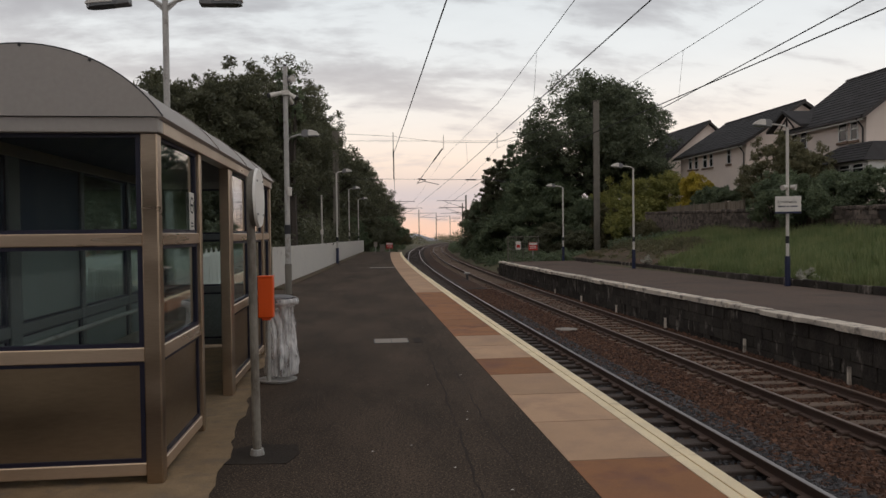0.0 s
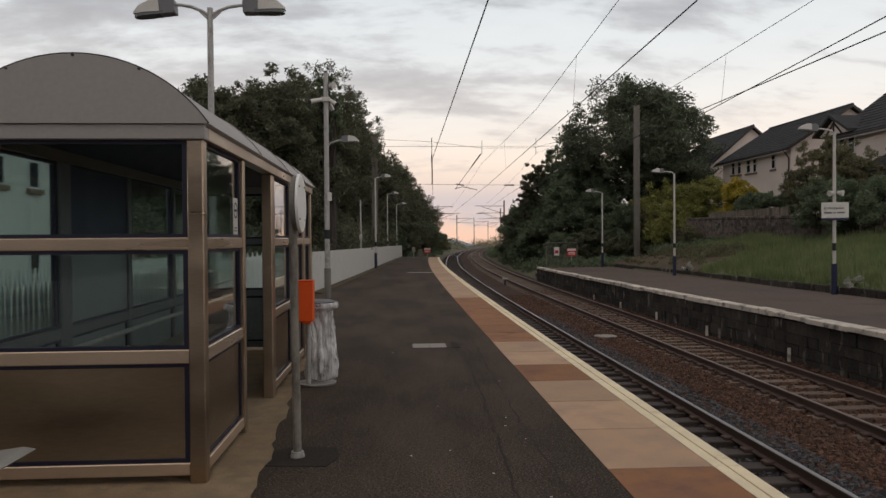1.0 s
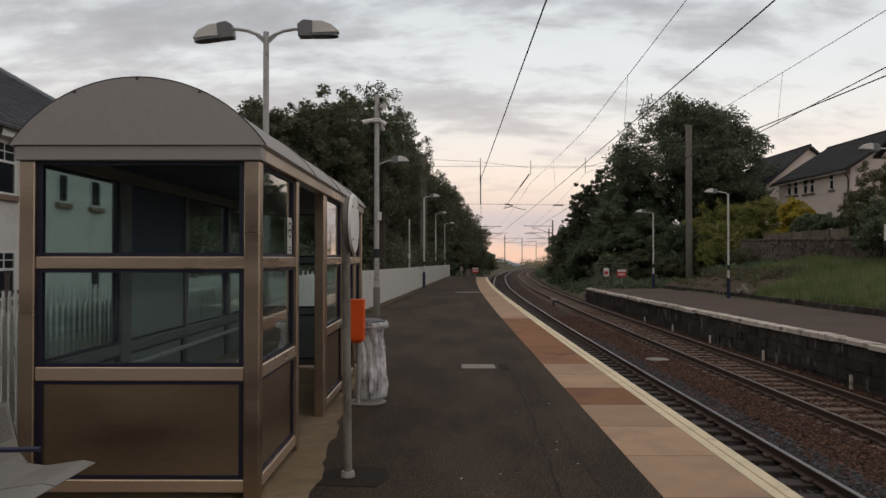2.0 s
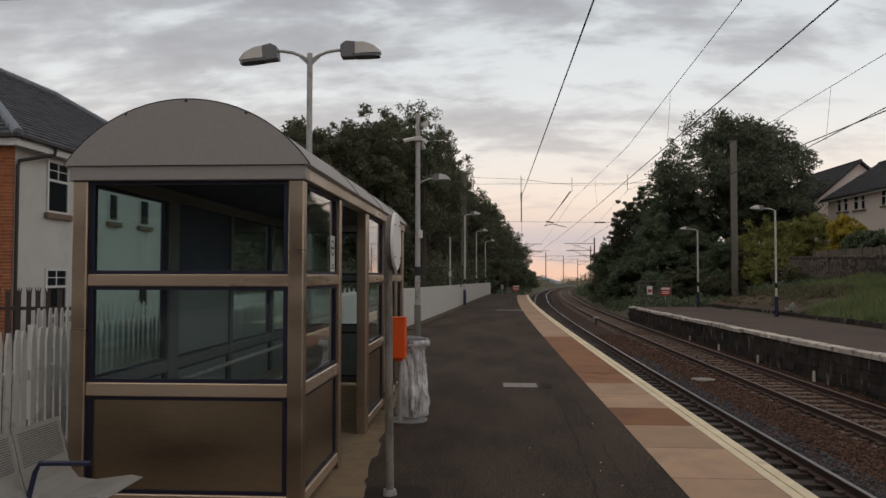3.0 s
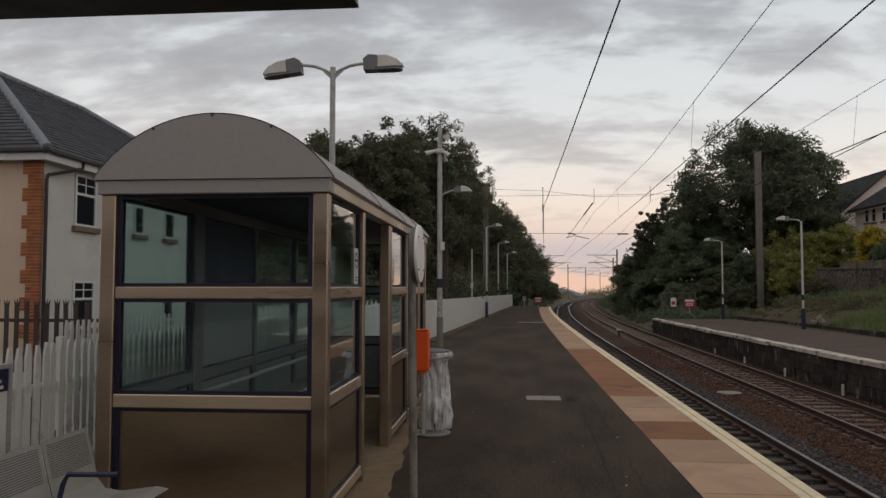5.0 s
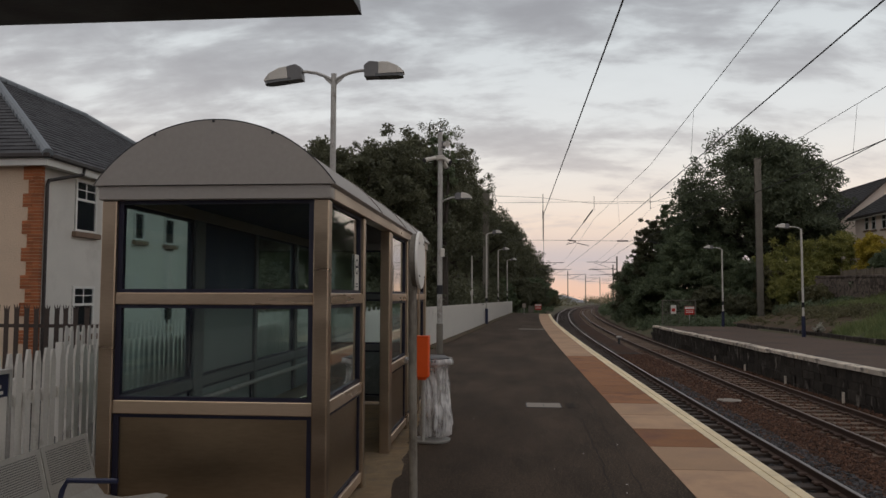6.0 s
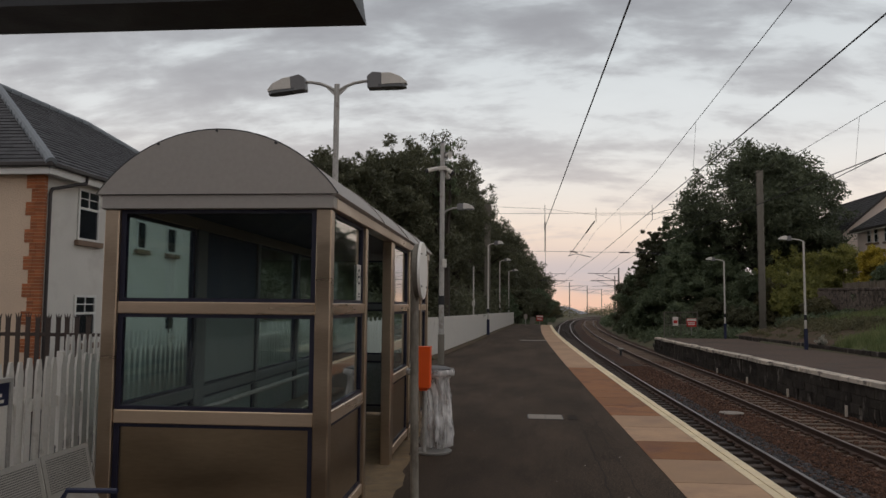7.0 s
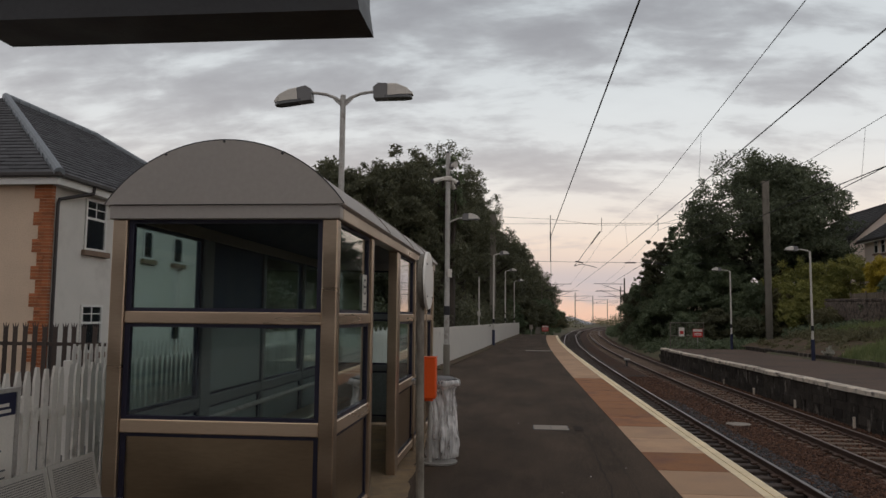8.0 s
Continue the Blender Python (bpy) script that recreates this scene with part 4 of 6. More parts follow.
picket_fence(-3.62, -6.0, 24.2, 1.36, "white painted wooden picket fence behind the shelter", 0.104)
picket_fence(-5.7, 8.7, 24.0, 1.36, "white painted picket fence across the yard", 0.13)

cross = picket_fence(0, 0.0, 3.4, 1.36, "white picket fence across the end of the yard", 0.146)
cross.location, cross.rotation_euler = (-3.05, 24.1, 0), (0, 0, radians(90))
hr = thing("black_railing", (-5.6, 23.5, 0), "low black steel railing before the white fence", "railing")
for z in (0.30, 1.0):
    part("rail", T((0, 0, z), (1.9, 0, z), 0.022, n=8), M_BLACK, hr)
for i in range(14):
    part("bar", T((i * 0.146, 0, 0 if i % 13 == 0 else 0.3), (i * 0.146, 0, 1.0), 0.014, n=6), M_BLACK, hr)


def palisade(x0, x1, y, top):
    f = thing("palisade_fence", (x0, y, 0), "rusty brown steel palisade fence with split tips", "fence")
    bm = bmesh.new()
    prism(bm, [(-0.034, 0.05), (0.034, 0.05), (0.034, top - 0.09), (0.045, top), (0.010, top - 0.07), (0, top + 0.005), (-0.010, top - 0.07), (-0.045, top), (-0.034, top - 0.09)], "y", -0.006, 0.006)
    mesh = None
    for i in range(int((x1 - x0) / 0.15)):
        if mesh is None:
            o = part("pale", bm, M_PALI, f)
            mesh = o.data
        else:
            o = new("pale", mesh)
            o.parent = f
        o.location, o.rotation_euler = (i * 0.15, 0, random.uniform(-0.01, 0.01)), (0, random.uniform(-0.01, 0.01), 0)
    for z in (0.3, top - 0.32):
        part("rail", B(0, x1 - x0, 0.008, 0.05, z, z + 0.05), M_PALI, f)
    for i in range(int((x1 - x0) / 2.75) + 1):
        part("fence_post", B(i * 2.75, i * 2.75 + 0.1, 0.05, 0.10, 0, top - 0.1), M_PALI, f)


palisade(-17.0, -5.95, 10.0, 1.60)

# white boarded fence along the back of the platform
wf = thing("boarded_fence", (0, 0, 0), "long plain white boarded fence behind the platform", "fence", kind="structure")
ys = steps(24.3, 73.5, 2.4)
for a, b in zip(ys, ys[1:]):
    bm = bmesh.new()
    vs = []
    for y in (a + 0.004, b - 0.004):
        x, t = wall_left(y), 1.36 - 0.0045 * (y - 24)
        vs.append([bm.verts.new(p) for p in ((x - 0.05, y, 0.0), (x, y, 0.0), (x, y, t), (x - 0.05, y, t))])
    for i in range(4):
        bm.faces.new((vs[0][i], vs[0][(i + 1) % 4], vs[1][(i + 1) % 4], vs[1][i]))
    bm.faces.new(vs[0][::-1]), bm.faces.new(vs[1])
    bmesh.ops.recalc_face_normals(bm, faces=bm.faces)
    part("board", bm, M_WHITE, wf)
bm = sweep(bmesh.new(), [(0.0, 0.0), (0.28, 0.0), (0.28, 0.03), (0.0, 0.07)], steps(24.3, 73, 2), wall_left)
tagged(part("verge", bm, M_SOIL), "strip of soil and moss at the foot of a fence", "ground", kind="structure")


def tiled_slope(bm, a, b, c, d, rows, tile, rnd, lift=0.02):
    """Lapped roof tiles on the slope with eave a to b and top d to c."""
    a, b, c, d = (Vector(p) for p in (a, b, c, d))
    up = (b - a).cross(d - a).normalized()
    if up.z < 0:
        up = -up
    for r in range(rows):
        t0, t1 = r / rows, (r + 1.12) / rows
        l0, r0 = a.lerp(d, t0), b.lerp(c, t0)
        l1, r1 = a.lerp(d, min(1, t1)), b.lerp(c, min(1, t1))
        n = max(1, round((r0 - l0).length / tile))
        off = 0.5 if r % 2 else 0.0
        cuts = [0.0] + [min(1, max(0, (i + off) / n)) for i in range(0 if off else 1, n)] + [1.0]
        for s0, s1 in zip(cuts, cuts[1:]):
            if s1 - s0 < 1e-4:
                continue
            g = 0.006 / max(0.3, (r0 - l0).length)
            h = lift + rnd.uniform(0, 0.012)
            lo = [l0.lerp(r0, s0 + g) + up * h, l0.lerp(r0, s1 - g) + up * h]
            hi = [l1.lerp(r1, s1 - g) + up * 0.004, l1.lerp(r1, s0 + g) + up * 0.004]
            base = [p - up * (h + 0.001) for p in lo]
            v = [bm.verts.new(p) for p in lo + hi]
            w = [bm.verts.new(p) for p in base]
            bm.faces.new(v)
            bm.faces.new((w[0], w[1], v[1], v[0]))
    return bm


def window(par, face, u0, u1, z0, z1, plane, out, sill=True, mullion=True):
    """A framed window set in a wall plane. face 'x': the wall faces along x; u runs along the wall; out: +1 or -1."""
    def bx(a, b, c, d, p0, p1, bev=0.0):
        p0, p1 = sorted((plane + out * p0, plane + out * p1))
        return B(p0, p1, a, b, c, d, bev) if face == "x" else B(a, b, p0, p1, c, d, bev)
    w = part("window", bx(u0, u1, z0, z1, -0.08, 0.005), M_PANE, par)
    k = 0.06
    for q in ((u0, u0 + k, z0, z1), (u1 - k, u1, z0, z1), (u0 + k, u1 - k, z0, z0 + k), (u0 + k, u1 - k, z1 - k, z1)):
        part("frame", bx(*q, 0.006, 0.04), M_FRAME, w)
    zm = z0 + (z1 - z0) * 0.62
    part("frame", bx(u0 + k, u1 - k, zm - 0.03, zm + 0.03, 0.007, 0.035), M_FRAME, w)
    if mullion:
        um = (u0 + u1) / 2
        part("glazing_bar", bx(um - 0.012, um + 0.012, zm + 0.03, z1 - k, 0.008, 0.025), M_FRAME, w)
        zq = (zm + z1) / 2
        part("glazing_bar", bx(u0 + k, u1 - k, zq - 0.012, zq + 0.012, 0.008, 0.024), M_FRAME, w)
    if sill:
        part("sill", bx(u0 - 0.1, u1 + 0.1, z0 - 0.14, z0 - 0.002, 0.0, 0.12, 0.01), M_SILL, w)


def left_house():
    h = thing("house", (-10.85, 16.0, 0), "cream and white harled house with slate hip roof", "house")
    # local: x back to the west, y along the side wall
    part("side_wall", B(-0.25, 0, 0.0, 14.5, -0.2, 4.88), M_HARL_W, h, "white harled side wall")
    part("front_wall", B(-9.6, -0.25, 0.0, 0.25, -0.2, 4.85), M_HARL_C, h, "cream roughcast front wall")
    part("front_facing", B(-0.45, -0.0, -0.012, -0.001, 0, 4.82), M_HARL_C, h)
    part("back_wall", B(-9.6, -0.25, 14.25, 14.5, -0.2, 4.85), M_HARL_W, h)
    part("far_wall", B(-9.6, -9.35, 0.25, 14.25, -0.2, 4.85), M_HARL_W, h)
    rnd = random.Random(3)
    z, i = 0.0, 0
    while z < 4.72:
        wide = 0.44 if (i // 4) % 2 == 0 else 0.31
        for k in range(2):
            x1 = 0.012 - k * wide / 2
            o = part("brick", B(x1 - wide / 2 + 0.004, x1 - 0.004, -0.03, 0.10, z + 0.004, z + 0.074), M_QUOIN, h)
        z += 0.078
        i += 1
    part("gutter", B(-10.0, 0.40, -0.42, -0.30, 4.82, 4.93, 0.02), M_PIPE, h)
    part("gutter", B(0.30, 0.42, -0.30, 14.9, 4.82, 4.93, 0.02), M_PIPE, h)
    part("fascia", B(-9.9, 0.30, -0.30, -0.28, 4.66, 4.86), M_FRAME, h, "white fascia board")
    part("fascia", B(0.28, 0.30, -0.28, 14.8, 4.66, 4.86), M_FRAME, h, "white fascia board")
    part("soffit", B(-9.9, 0.28, -0.28, 0.0, 4.69, 4.71), M_FRAME, h)
    part("soffit", B(0.0, 0.28, 0.0, 14.8, 4.69, 4.71), M_FRAME, h)
    e, zr = 0.36, 8.25
    c0, c1, c2, c3 = (e, -e, 4.90), (e, 14.5 + e, 4.90), (-9.6 - e, 14.5 + e, 4.90), (-9.6 - e, -e, 4.90)
    r0, r1 = (-4.8, 4.8, zr), (-4.8, 9.7, zr)
    bm = bmesh.new()
    v = [bm.verts.new(p) for p in (c0, c1, c2, c3, r0, r1)]
    for f in ((0, 1, 5, 4), (1, 2, 5), (2, 3, 4, 5), (3, 0, 4)):
        bm.faces.new([v[i] for i in f])
    bm.faces.new([v[i] for i in (3, 2, 1, 0)])
    roof = part("roof", bm, M_SLATE, h)
    bm = bmesh.new()
    tiled_slope(bm, c0, c1, r1, r0, 26, 0.33, rnd)
    tiled_slope(bm, c3, c0, r0, r0, 26, 0.33, rnd)
    tagged(part("tiling", bm, M_SLATE, roof), kind="stuff")
    for a, b in ((c0, r0), (c1, r1), (r0, r1)):
        a, b = Vector(a), Vector(b)
        n = int((b - a).length / 0.45)
        bm = bmesh.new()
        for i in range(n):
            tube(bm, a.lerp(b, i / n) + Vector((0, 0, 0.005)), a.lerp(b, (i + 1.06) / n) + Vector((0, 0, 0.03)), 0.125, 0.105, 10)
        tagged(part("ridge_cap", bm, M_LEAD, roof, "grey rounded ridge caps"), kind="stuff")
    pipe = bent(bmesh.new(), [(0.34, 1.15, 4.84), (0.33, 1.13, 4.66), (0.075, 0.16, 4.38), (0.065, 0.12, 4.26), (0.065, 0.12, 0.0)], 0.04)
    part("downpipe", pipe, M_PIPE, h, "dark brown downpipe")
    for u0, u1 in ((1.35, 2.3), (4.3, 4.90), (6.2, 6.9), (9.2, 10.1)):
        window(h, "x", u0, u1, 3.30, 4.60, 0.0, 1)
    for u0, u1 in ((1.35, 2.3), (6.2, 6.9)):
        window(h, "x", u0, u1, 0.75, 1.95, 0.0, 1)
    return h


left_house()


# ---- bench ----
def bench():
    b = thing("platform_bench", (-2.95, 4.55, 0), "perforated grey metal bench with blue armrests", "bench")
    # seats face +x; the row runs towards -y
    part("beam", B(-0.04, 0.04, -2.6, 0.0, 0.33, 0.39, 0.005), M_NAVY, b)
    for y in (-0.55, -2.1):
        part("leg", B(-0.03, 0.03, y - 0.03, y + 0.03, 0, 0.33), M_NAVY, b)
        part("foot", B(-0.22, 0.28, y - 0.04, y + 0.04, 0.0, 0.03, 0.005), M_NAVY, b)
    prof = [(0.52, 0.445), (0.44, 0.46), (0.20, 0.425), (0.08, 0.44), (0.03, 0.50), (0.0, 0.60), (-0.06, 0.84)]
    for i in range(5):
        y1 = -i * 0.52
        y0 = y1 - 0.50
        bm = bmesh.new()
        rows = [[bm.verts.new((x, y, z)) for x, z in prof] + [bm.verts.new((x - 0.006, y, z - 0.008)) for x, z in prof[::-1]] for y in (y0, y1)]
        n = len(rows[0])
        for k in range(n):
            bm.faces.new((rows[0][k], rows[0][(k + 1) % n], rows[1][(k + 1) % n], rows[1][k]))
        for rr in rows:
            bm.faces.new(rr)
        bmesh.ops.recalc_face_normals(bm, faces=bm.faces)
        s = part("seat", bm, M_SEAT, b)
        hb = bmesh.new()
        for t in np.linspace(0.06, 0.86, 15):
            x, z = 0.0 + (-0.06) * t, 0.60 + 0.24 * t
            for yy in np.linspace(y0 + 0.04, y1 - 0.04, 30):
                box(hb, x + 0.0005, x + 0.002, yy - 0.0035, yy + 0.0035, z - 0.003, z + 0.003)
        tagged(part("perforation", hb, M_DARK, s), kind="stuff")
    for y in (-0.52, -1.56):
        arm = bent(bmesh.new(), [(0.05, y, 0.39), (0.10, y, 0.60), (0.13, y, 0.655), (0.44, y, 0.66)], 0.016)
        part("armrest", arm, M_NAVY, b, "navy blue tubular armrest")
    return b


bench()

# poster case on the fence
pc = thing("poster_case", (-3.56, 3.24, 0.40), "framed white information poster with navy header", "poster")
part("back", B(-0.03, 0.0, 0, 1.3, 0, 0.86), M_GALV, pc)
part("poster", B(0.001, 0.006, 0.03, 1.27, 0.03, 0.83), M_WHITE, pc)
part("header", B(0.007, 0.010, 0.03, 1.27, 0.68, 0.83), M_NAVY, pc, "navy header band")
for z, a, b in ((0.74, 0.75, 1.2), (0.70, 0.9, 1.22)):
    part("header_print", B(0.0105, 0.012, a, b, z, z + 0.022), M_WHITE, pc)
for z, a, b in ((0.32, 0.8, 1.2), (0.27, 0.8, 1.2), (0.17, 0.8, 1.15), (0.50, 0.15, 1.1), (0.45, 0.15, 1.15)):
    part("print_line", B(0.0065, 0.008, a, b, z, z + 0.012), M_GREY_INK, pc)
part("glazing_frame", B(0.0, 0.02, 0, 0.028, 0, 0.86), M_GALV, pc)
part("glazing_frame", B(0.0, 0.02, 1.272, 1.3, 0, 0.86), M_GALV, pc)
part("glazing_frame", B(0.0, 0.02, 0.028, 1.272, 0.832, 0.86), M_GALV, pc)

# ---- hanging display above ----
ds = thing("hanging_display", (-1.28, 1.9, 2.67), "dark grey display box hung from an overhead arm", "display")
bm = bmesh.new()
prism(bm, [(-0.63, 0.0), (0.62, 0.0), (0.605, 0.10), (0.605, 0.42), (-0.63, 0.42)], "y", -0.13, 0.10)
part("case", bm, M_DARK, ds)
part("face", B(-0.60, 0.59, -0.135, -0.1305, 0.12, 0.40), M_GALV, ds, "grey front panel")
part("lip", B(-0.62, 0.61, -0.145, -0.131, 0.085, 0.10), M_GALV, ds)
part("hanger", T((0, 0, 0.42), (0, 0, 0.62), 0.03), M_GALV, ds)
part("arm", T((0, 0.03, 0.62), (0, -3.4, 0.62), 0.045), M_GALV, ds)
part("column", T((0, -3.4, -2.67), (0, -3.4, 0.72), 0.08), M_GALV, ds)


# ---- trees ----
def leaves(blobs, n, size, seed):
    """Small leaf blades strewn through the shells of the blobs: arrays of vertices and faces."""
    r = np.random.RandomState(seed)
    bl = np.array(blobs, float)
    wgt = (bl[:, 3:].mean(1) ** 2)
    pick = r.choice(len(bl), n, p=wgt / wgt.sum())
    d = r.normal(size=(n, 3))
    d /= np.linalg.norm(d, axis=1)[:, None]
    rad = (0.25 + 0.8 * r.rand(n) ** 0.8)[:, None]
    c = bl[pick, :3] + d * rad * bl[pick, 3:]
    u = r.normal(size=(n, 3))
    u /= np.linalg.norm(u, axis=1)[:, None]
    v = np.cross(u, r.normal(size=(n, 3)))
    v /= np.linalg.norm(v, axis=1)[:, None] + 1e-9
    s = (size * (0.6 + 0.8 * r.rand(n)))[:, None]
    V = np.stack([c - u * s * 0.5 + v * s * 0.24, c + u * s * 0.6, c - u * s * 0.5 - v * s * 0.24], 1).reshape(-1, 3)
    F = np.arange(n * 3).reshape(n, 3)
    return V.tolist(), F.tolist()


def tree(x, y, z, h, r, leaf, label, seed, n=9000, size=0.24, crown_base=0.22, squash=1.0, name="tree", group="", nb=46, trunk=True, spray=5, limbs=14):
    rnd = random.Random(seed)
    t = thing(name, (x, y, z), label, "tree" if name == "tree" else "shrub", group)
    cz, rz = h * (1 + crown_base) / 2, h * (1 - crown_base) / 2
    blobs = []
    for i in range(nb):
        a, e = rnd.uniform(0, 2 * math.pi), math.asin(rnd.uniform(-0.85, 1))
        k = rnd.uniform(0.45, 0.86)
        taper = 1.0 - 0.25 * max(0, math.sin(e))
        b = r * rnd.uniform(0.20, 0.36)
        blobs.append((math.cos(a) * math.cos(e) * r * k * taper, math.sin(a) * math.cos(e) * r * squash * k * taper,
                      cz + math.sin(e) * rz * k, b * 1.1, b * 1.1, b * 0.95))
    # stray sprigs on the outline
    for i in range(nb // 2):
        a, e = rnd.uniform(0, 2 * math.pi), math.asin(rnd.uniform(-0.3, 1))
        k, b = rnd.uniform(0.84, 0.96), r * rnd.uniform(0.06, 0.12)
        blobs.append((math.cos(a) * math.cos(e) * r * k, math.sin(a) * math.cos(e) * r * squash * k, cz + math.sin(e) * rz * k, b, b, b * 1.3))
    # each clump breaks up into sprays, with gaps between them
    sprays = []
    for bx, by, bz, ra, rb, rc in blobs:
        for i in range(spray if ra > 0.14 * r else 1):
            a, e = rnd.uniform(0, 2 * math.pi), math.asin(rnd.uniform(-0.7, 1))
            q = rnd.uniform(0.26, 0.42) * (1.0 if trunk else 1.4) if ra > 0.14 * r else 1.0
            d = rnd.uniform(0.45, 0.95) if ra > 0.14 * r else 0.0
            sprays.append((bx + ra * d * math.cos(a) * math.cos(e), by + rb * d * math.sin(a) * math.cos(e), bz + rc * d * math.sin(e), ra * q * 1.15, rb * q * 1.15, rc * q * 0.85))
    V, F = leaves(sprays, n, size, seed)
    part("crown", (V, F), leaf, t)
    bm = bmesh.new()
    if trunk:
        top = Vector((rnd.uniform(-0.3, 0.3), rnd.uniform(-0.3, 0.3), h * 0.55))
        tube(bm, (0, 0, -0.3), top * 0.5, 0.035 * h, 0.026 * h, 9)
        tube(bm, top * 0.5, top, 0.026 * h, 0.014 * h, 8)
        for b in blobs[:limbs]:
            s = rnd.uniform(0.35, 0.95)
            tube(bm, top * s, Vector(b[:3]), 0.011 * h, 0.003 * h, 6)
    else:
        for b in blobs[:9]:
            tube(bm, (rnd.uniform(-0.2, 0.2), rnd.uniform(-0.2, 0.2), -0.2), Vector(b[:3]), 0.04, 0.012, 5)
    part("trunk" if trunk else "stem", bm, M_BARK, t)
    return t


LW = "dark leafy roadside tree behind the white fence"
for i, (x, y, h, r) in enumerate(((-13.5, 34, 8.3, 3.0), (-10.4, 31, 8.2, 2.5), (-8.0, 34, 9.4, 2.7), (-5.7, 36, 9.9, 2.8), (-5.6, 55.1, 14.4, 3.89), (-4.9, 65.8, 14.9, 3.89),
                                  (-4.2, 76.5, 13.9, 4.02), (-2.9, 88.6, 12.8, 4.02), (-1.0, 103.3, 12.3, 4.02), (0.3, 119.4, 12.0, 4.29), (2.7, 138.1, 10.9, 4.56), (4.6, 160.9, 9.3, 4.56),
                                  (-7.0, 40, 9.9, 3.0), (-9.6, 37, 9.2, 3.0), (-2.5, 96.6, 12.3, 3.48), (-0.2, 111.3, 11.7, 3.48), (-10.0, 61.8, 13.9, 4.56), (-8.7, 83.2, 14.8, 5.09),
                                  (-6.6, 110.0, 14.1, 5.36), (-4.0, 142.2, 12.8, 5.63))):
    near = i < 6
    tree(x, y, 0, h * 1.025, r * 1.06, M_LEAF, LW, 20 + i, 46000 if near else 26000, 0.17 if near else 0.24, 0.04, group="trees behind the fence", nb=80, spray=7)
# a thin birch top stands above the rest
tree(-3.45, 36.0, 0, 10.5, 0.9, M_LEAF2, "slender birch with a thin top behind the fence", 61, 3500, 0.15, 0.45, nb=30)

tree(21.2, 67, 0.5, 16.2, 7.2, M_LEAFA, "large broad ash tree beyond the far platform", 70, 70000, 0.27, 0.14, 0.8, nb=84, spray=9, limbs=60)
tree(13.1, 72, -0.8, 10.6, 1.9, M_LEAF, "dark pointed conifer beyond the far platform", 71, 18000, 0.2, 0.05, nb=50)
tree(15.4, 74, -0.6, 11.6, 2.8, M_LEAF2, "tall green tree beside the dark conifer", 72, 24000, 0.22, 0.08, nb=60)
SB = "dense dark green shrub on the railway bank"
for i, (x, y, z, h, r, m) in enumerate(((14.2, 64.5, -0.4, 7.4, 2.3, M_LEAF2), (17.0, 63.5, -0.3, 6.4, 2.4, M_LEAF2), (12.4, 66, -0.6, 4.6, 2.0, M_LEAF2), (19.6, 62.5, 0.2, 4.4, 2.2, M_LEAF),
                                        (15.5, 69, 0.0, 8.8, 3.0, M_LEAF2), (18.5, 71, 0.2, 9.5, 3.2, M_LEAF), (26.0, 68, 1.0, 9.0, 3.6, M_LEAF2),
                                        (13.3, 78, -0.5, 7.2, 2.4, M_LEAF2), (14.4, 85, -0.4, 6.0, 3.0, M_LEAF), (15.5, 95, -0.2, 5.6, 3.2, M_LEAF2), (17.5, 107, 0, 5.2, 3.2, M_LEAF), (20.5, 122, 0, 5.0, 3.4, M_LEAF2),
                                        (11.9, 72, -1.2, 2.3, 1.6, M_LEAF2), (12.9, 80, -1.1, 2.6, 1.8, M_LEAF2), (13.8, 90, -1.0, 2.6, 1.8, M_LEAF), (15.2, 101, -0.9, 2.6, 2.0, M_LEAF2), (2.2, 92, -0.6, 4.4, 2.3, M_LEAF), (3.4, 104, -0.8, 4.8, 2.5, M_LEAF2), (5.0, 119, -0.9, 4.2, 2.6, M_LEAFR), (6.6, 134, -0.9, 3.8, 2.6, M_LEAF), (0.4, 82, -0.4, 4.0, 2.0, M_LEAF), (-1.0, 76.5, -0.2, 3.6, 1.6, M_LEAF2), (13.2, 61.5, -0.5, 2.6, 1.5, M_LEAF2), (15.4, 60.8, -0.4, 2.8, 1.6, M_LEAF), (17.2, 60.6, -0.3, 2.4, 1.4, M_LEAF2), (19.2, 58.8, 0.0, 2.0, 1.3, M_LEAFR), (11.2, 67.5, -1.0, 3.0, 1.5, M_LEAF2), (13.4, 72, -0.6, 6.0, 2.2, M_LEAF2), (17.5, 66, 0, 7.5, 2.6, M_LEAF2), (25, 140, 0, 5.5, 4.0, M_LEAF), (31, 160, 0, 5.5, 4.5, M_LEAF))):
    tree(x, y, z, h, r, m, SB, 80 + i, 19000, 0.21, 0.02, name="shrub", group="bank shrubs", nb=46, trunk=False)
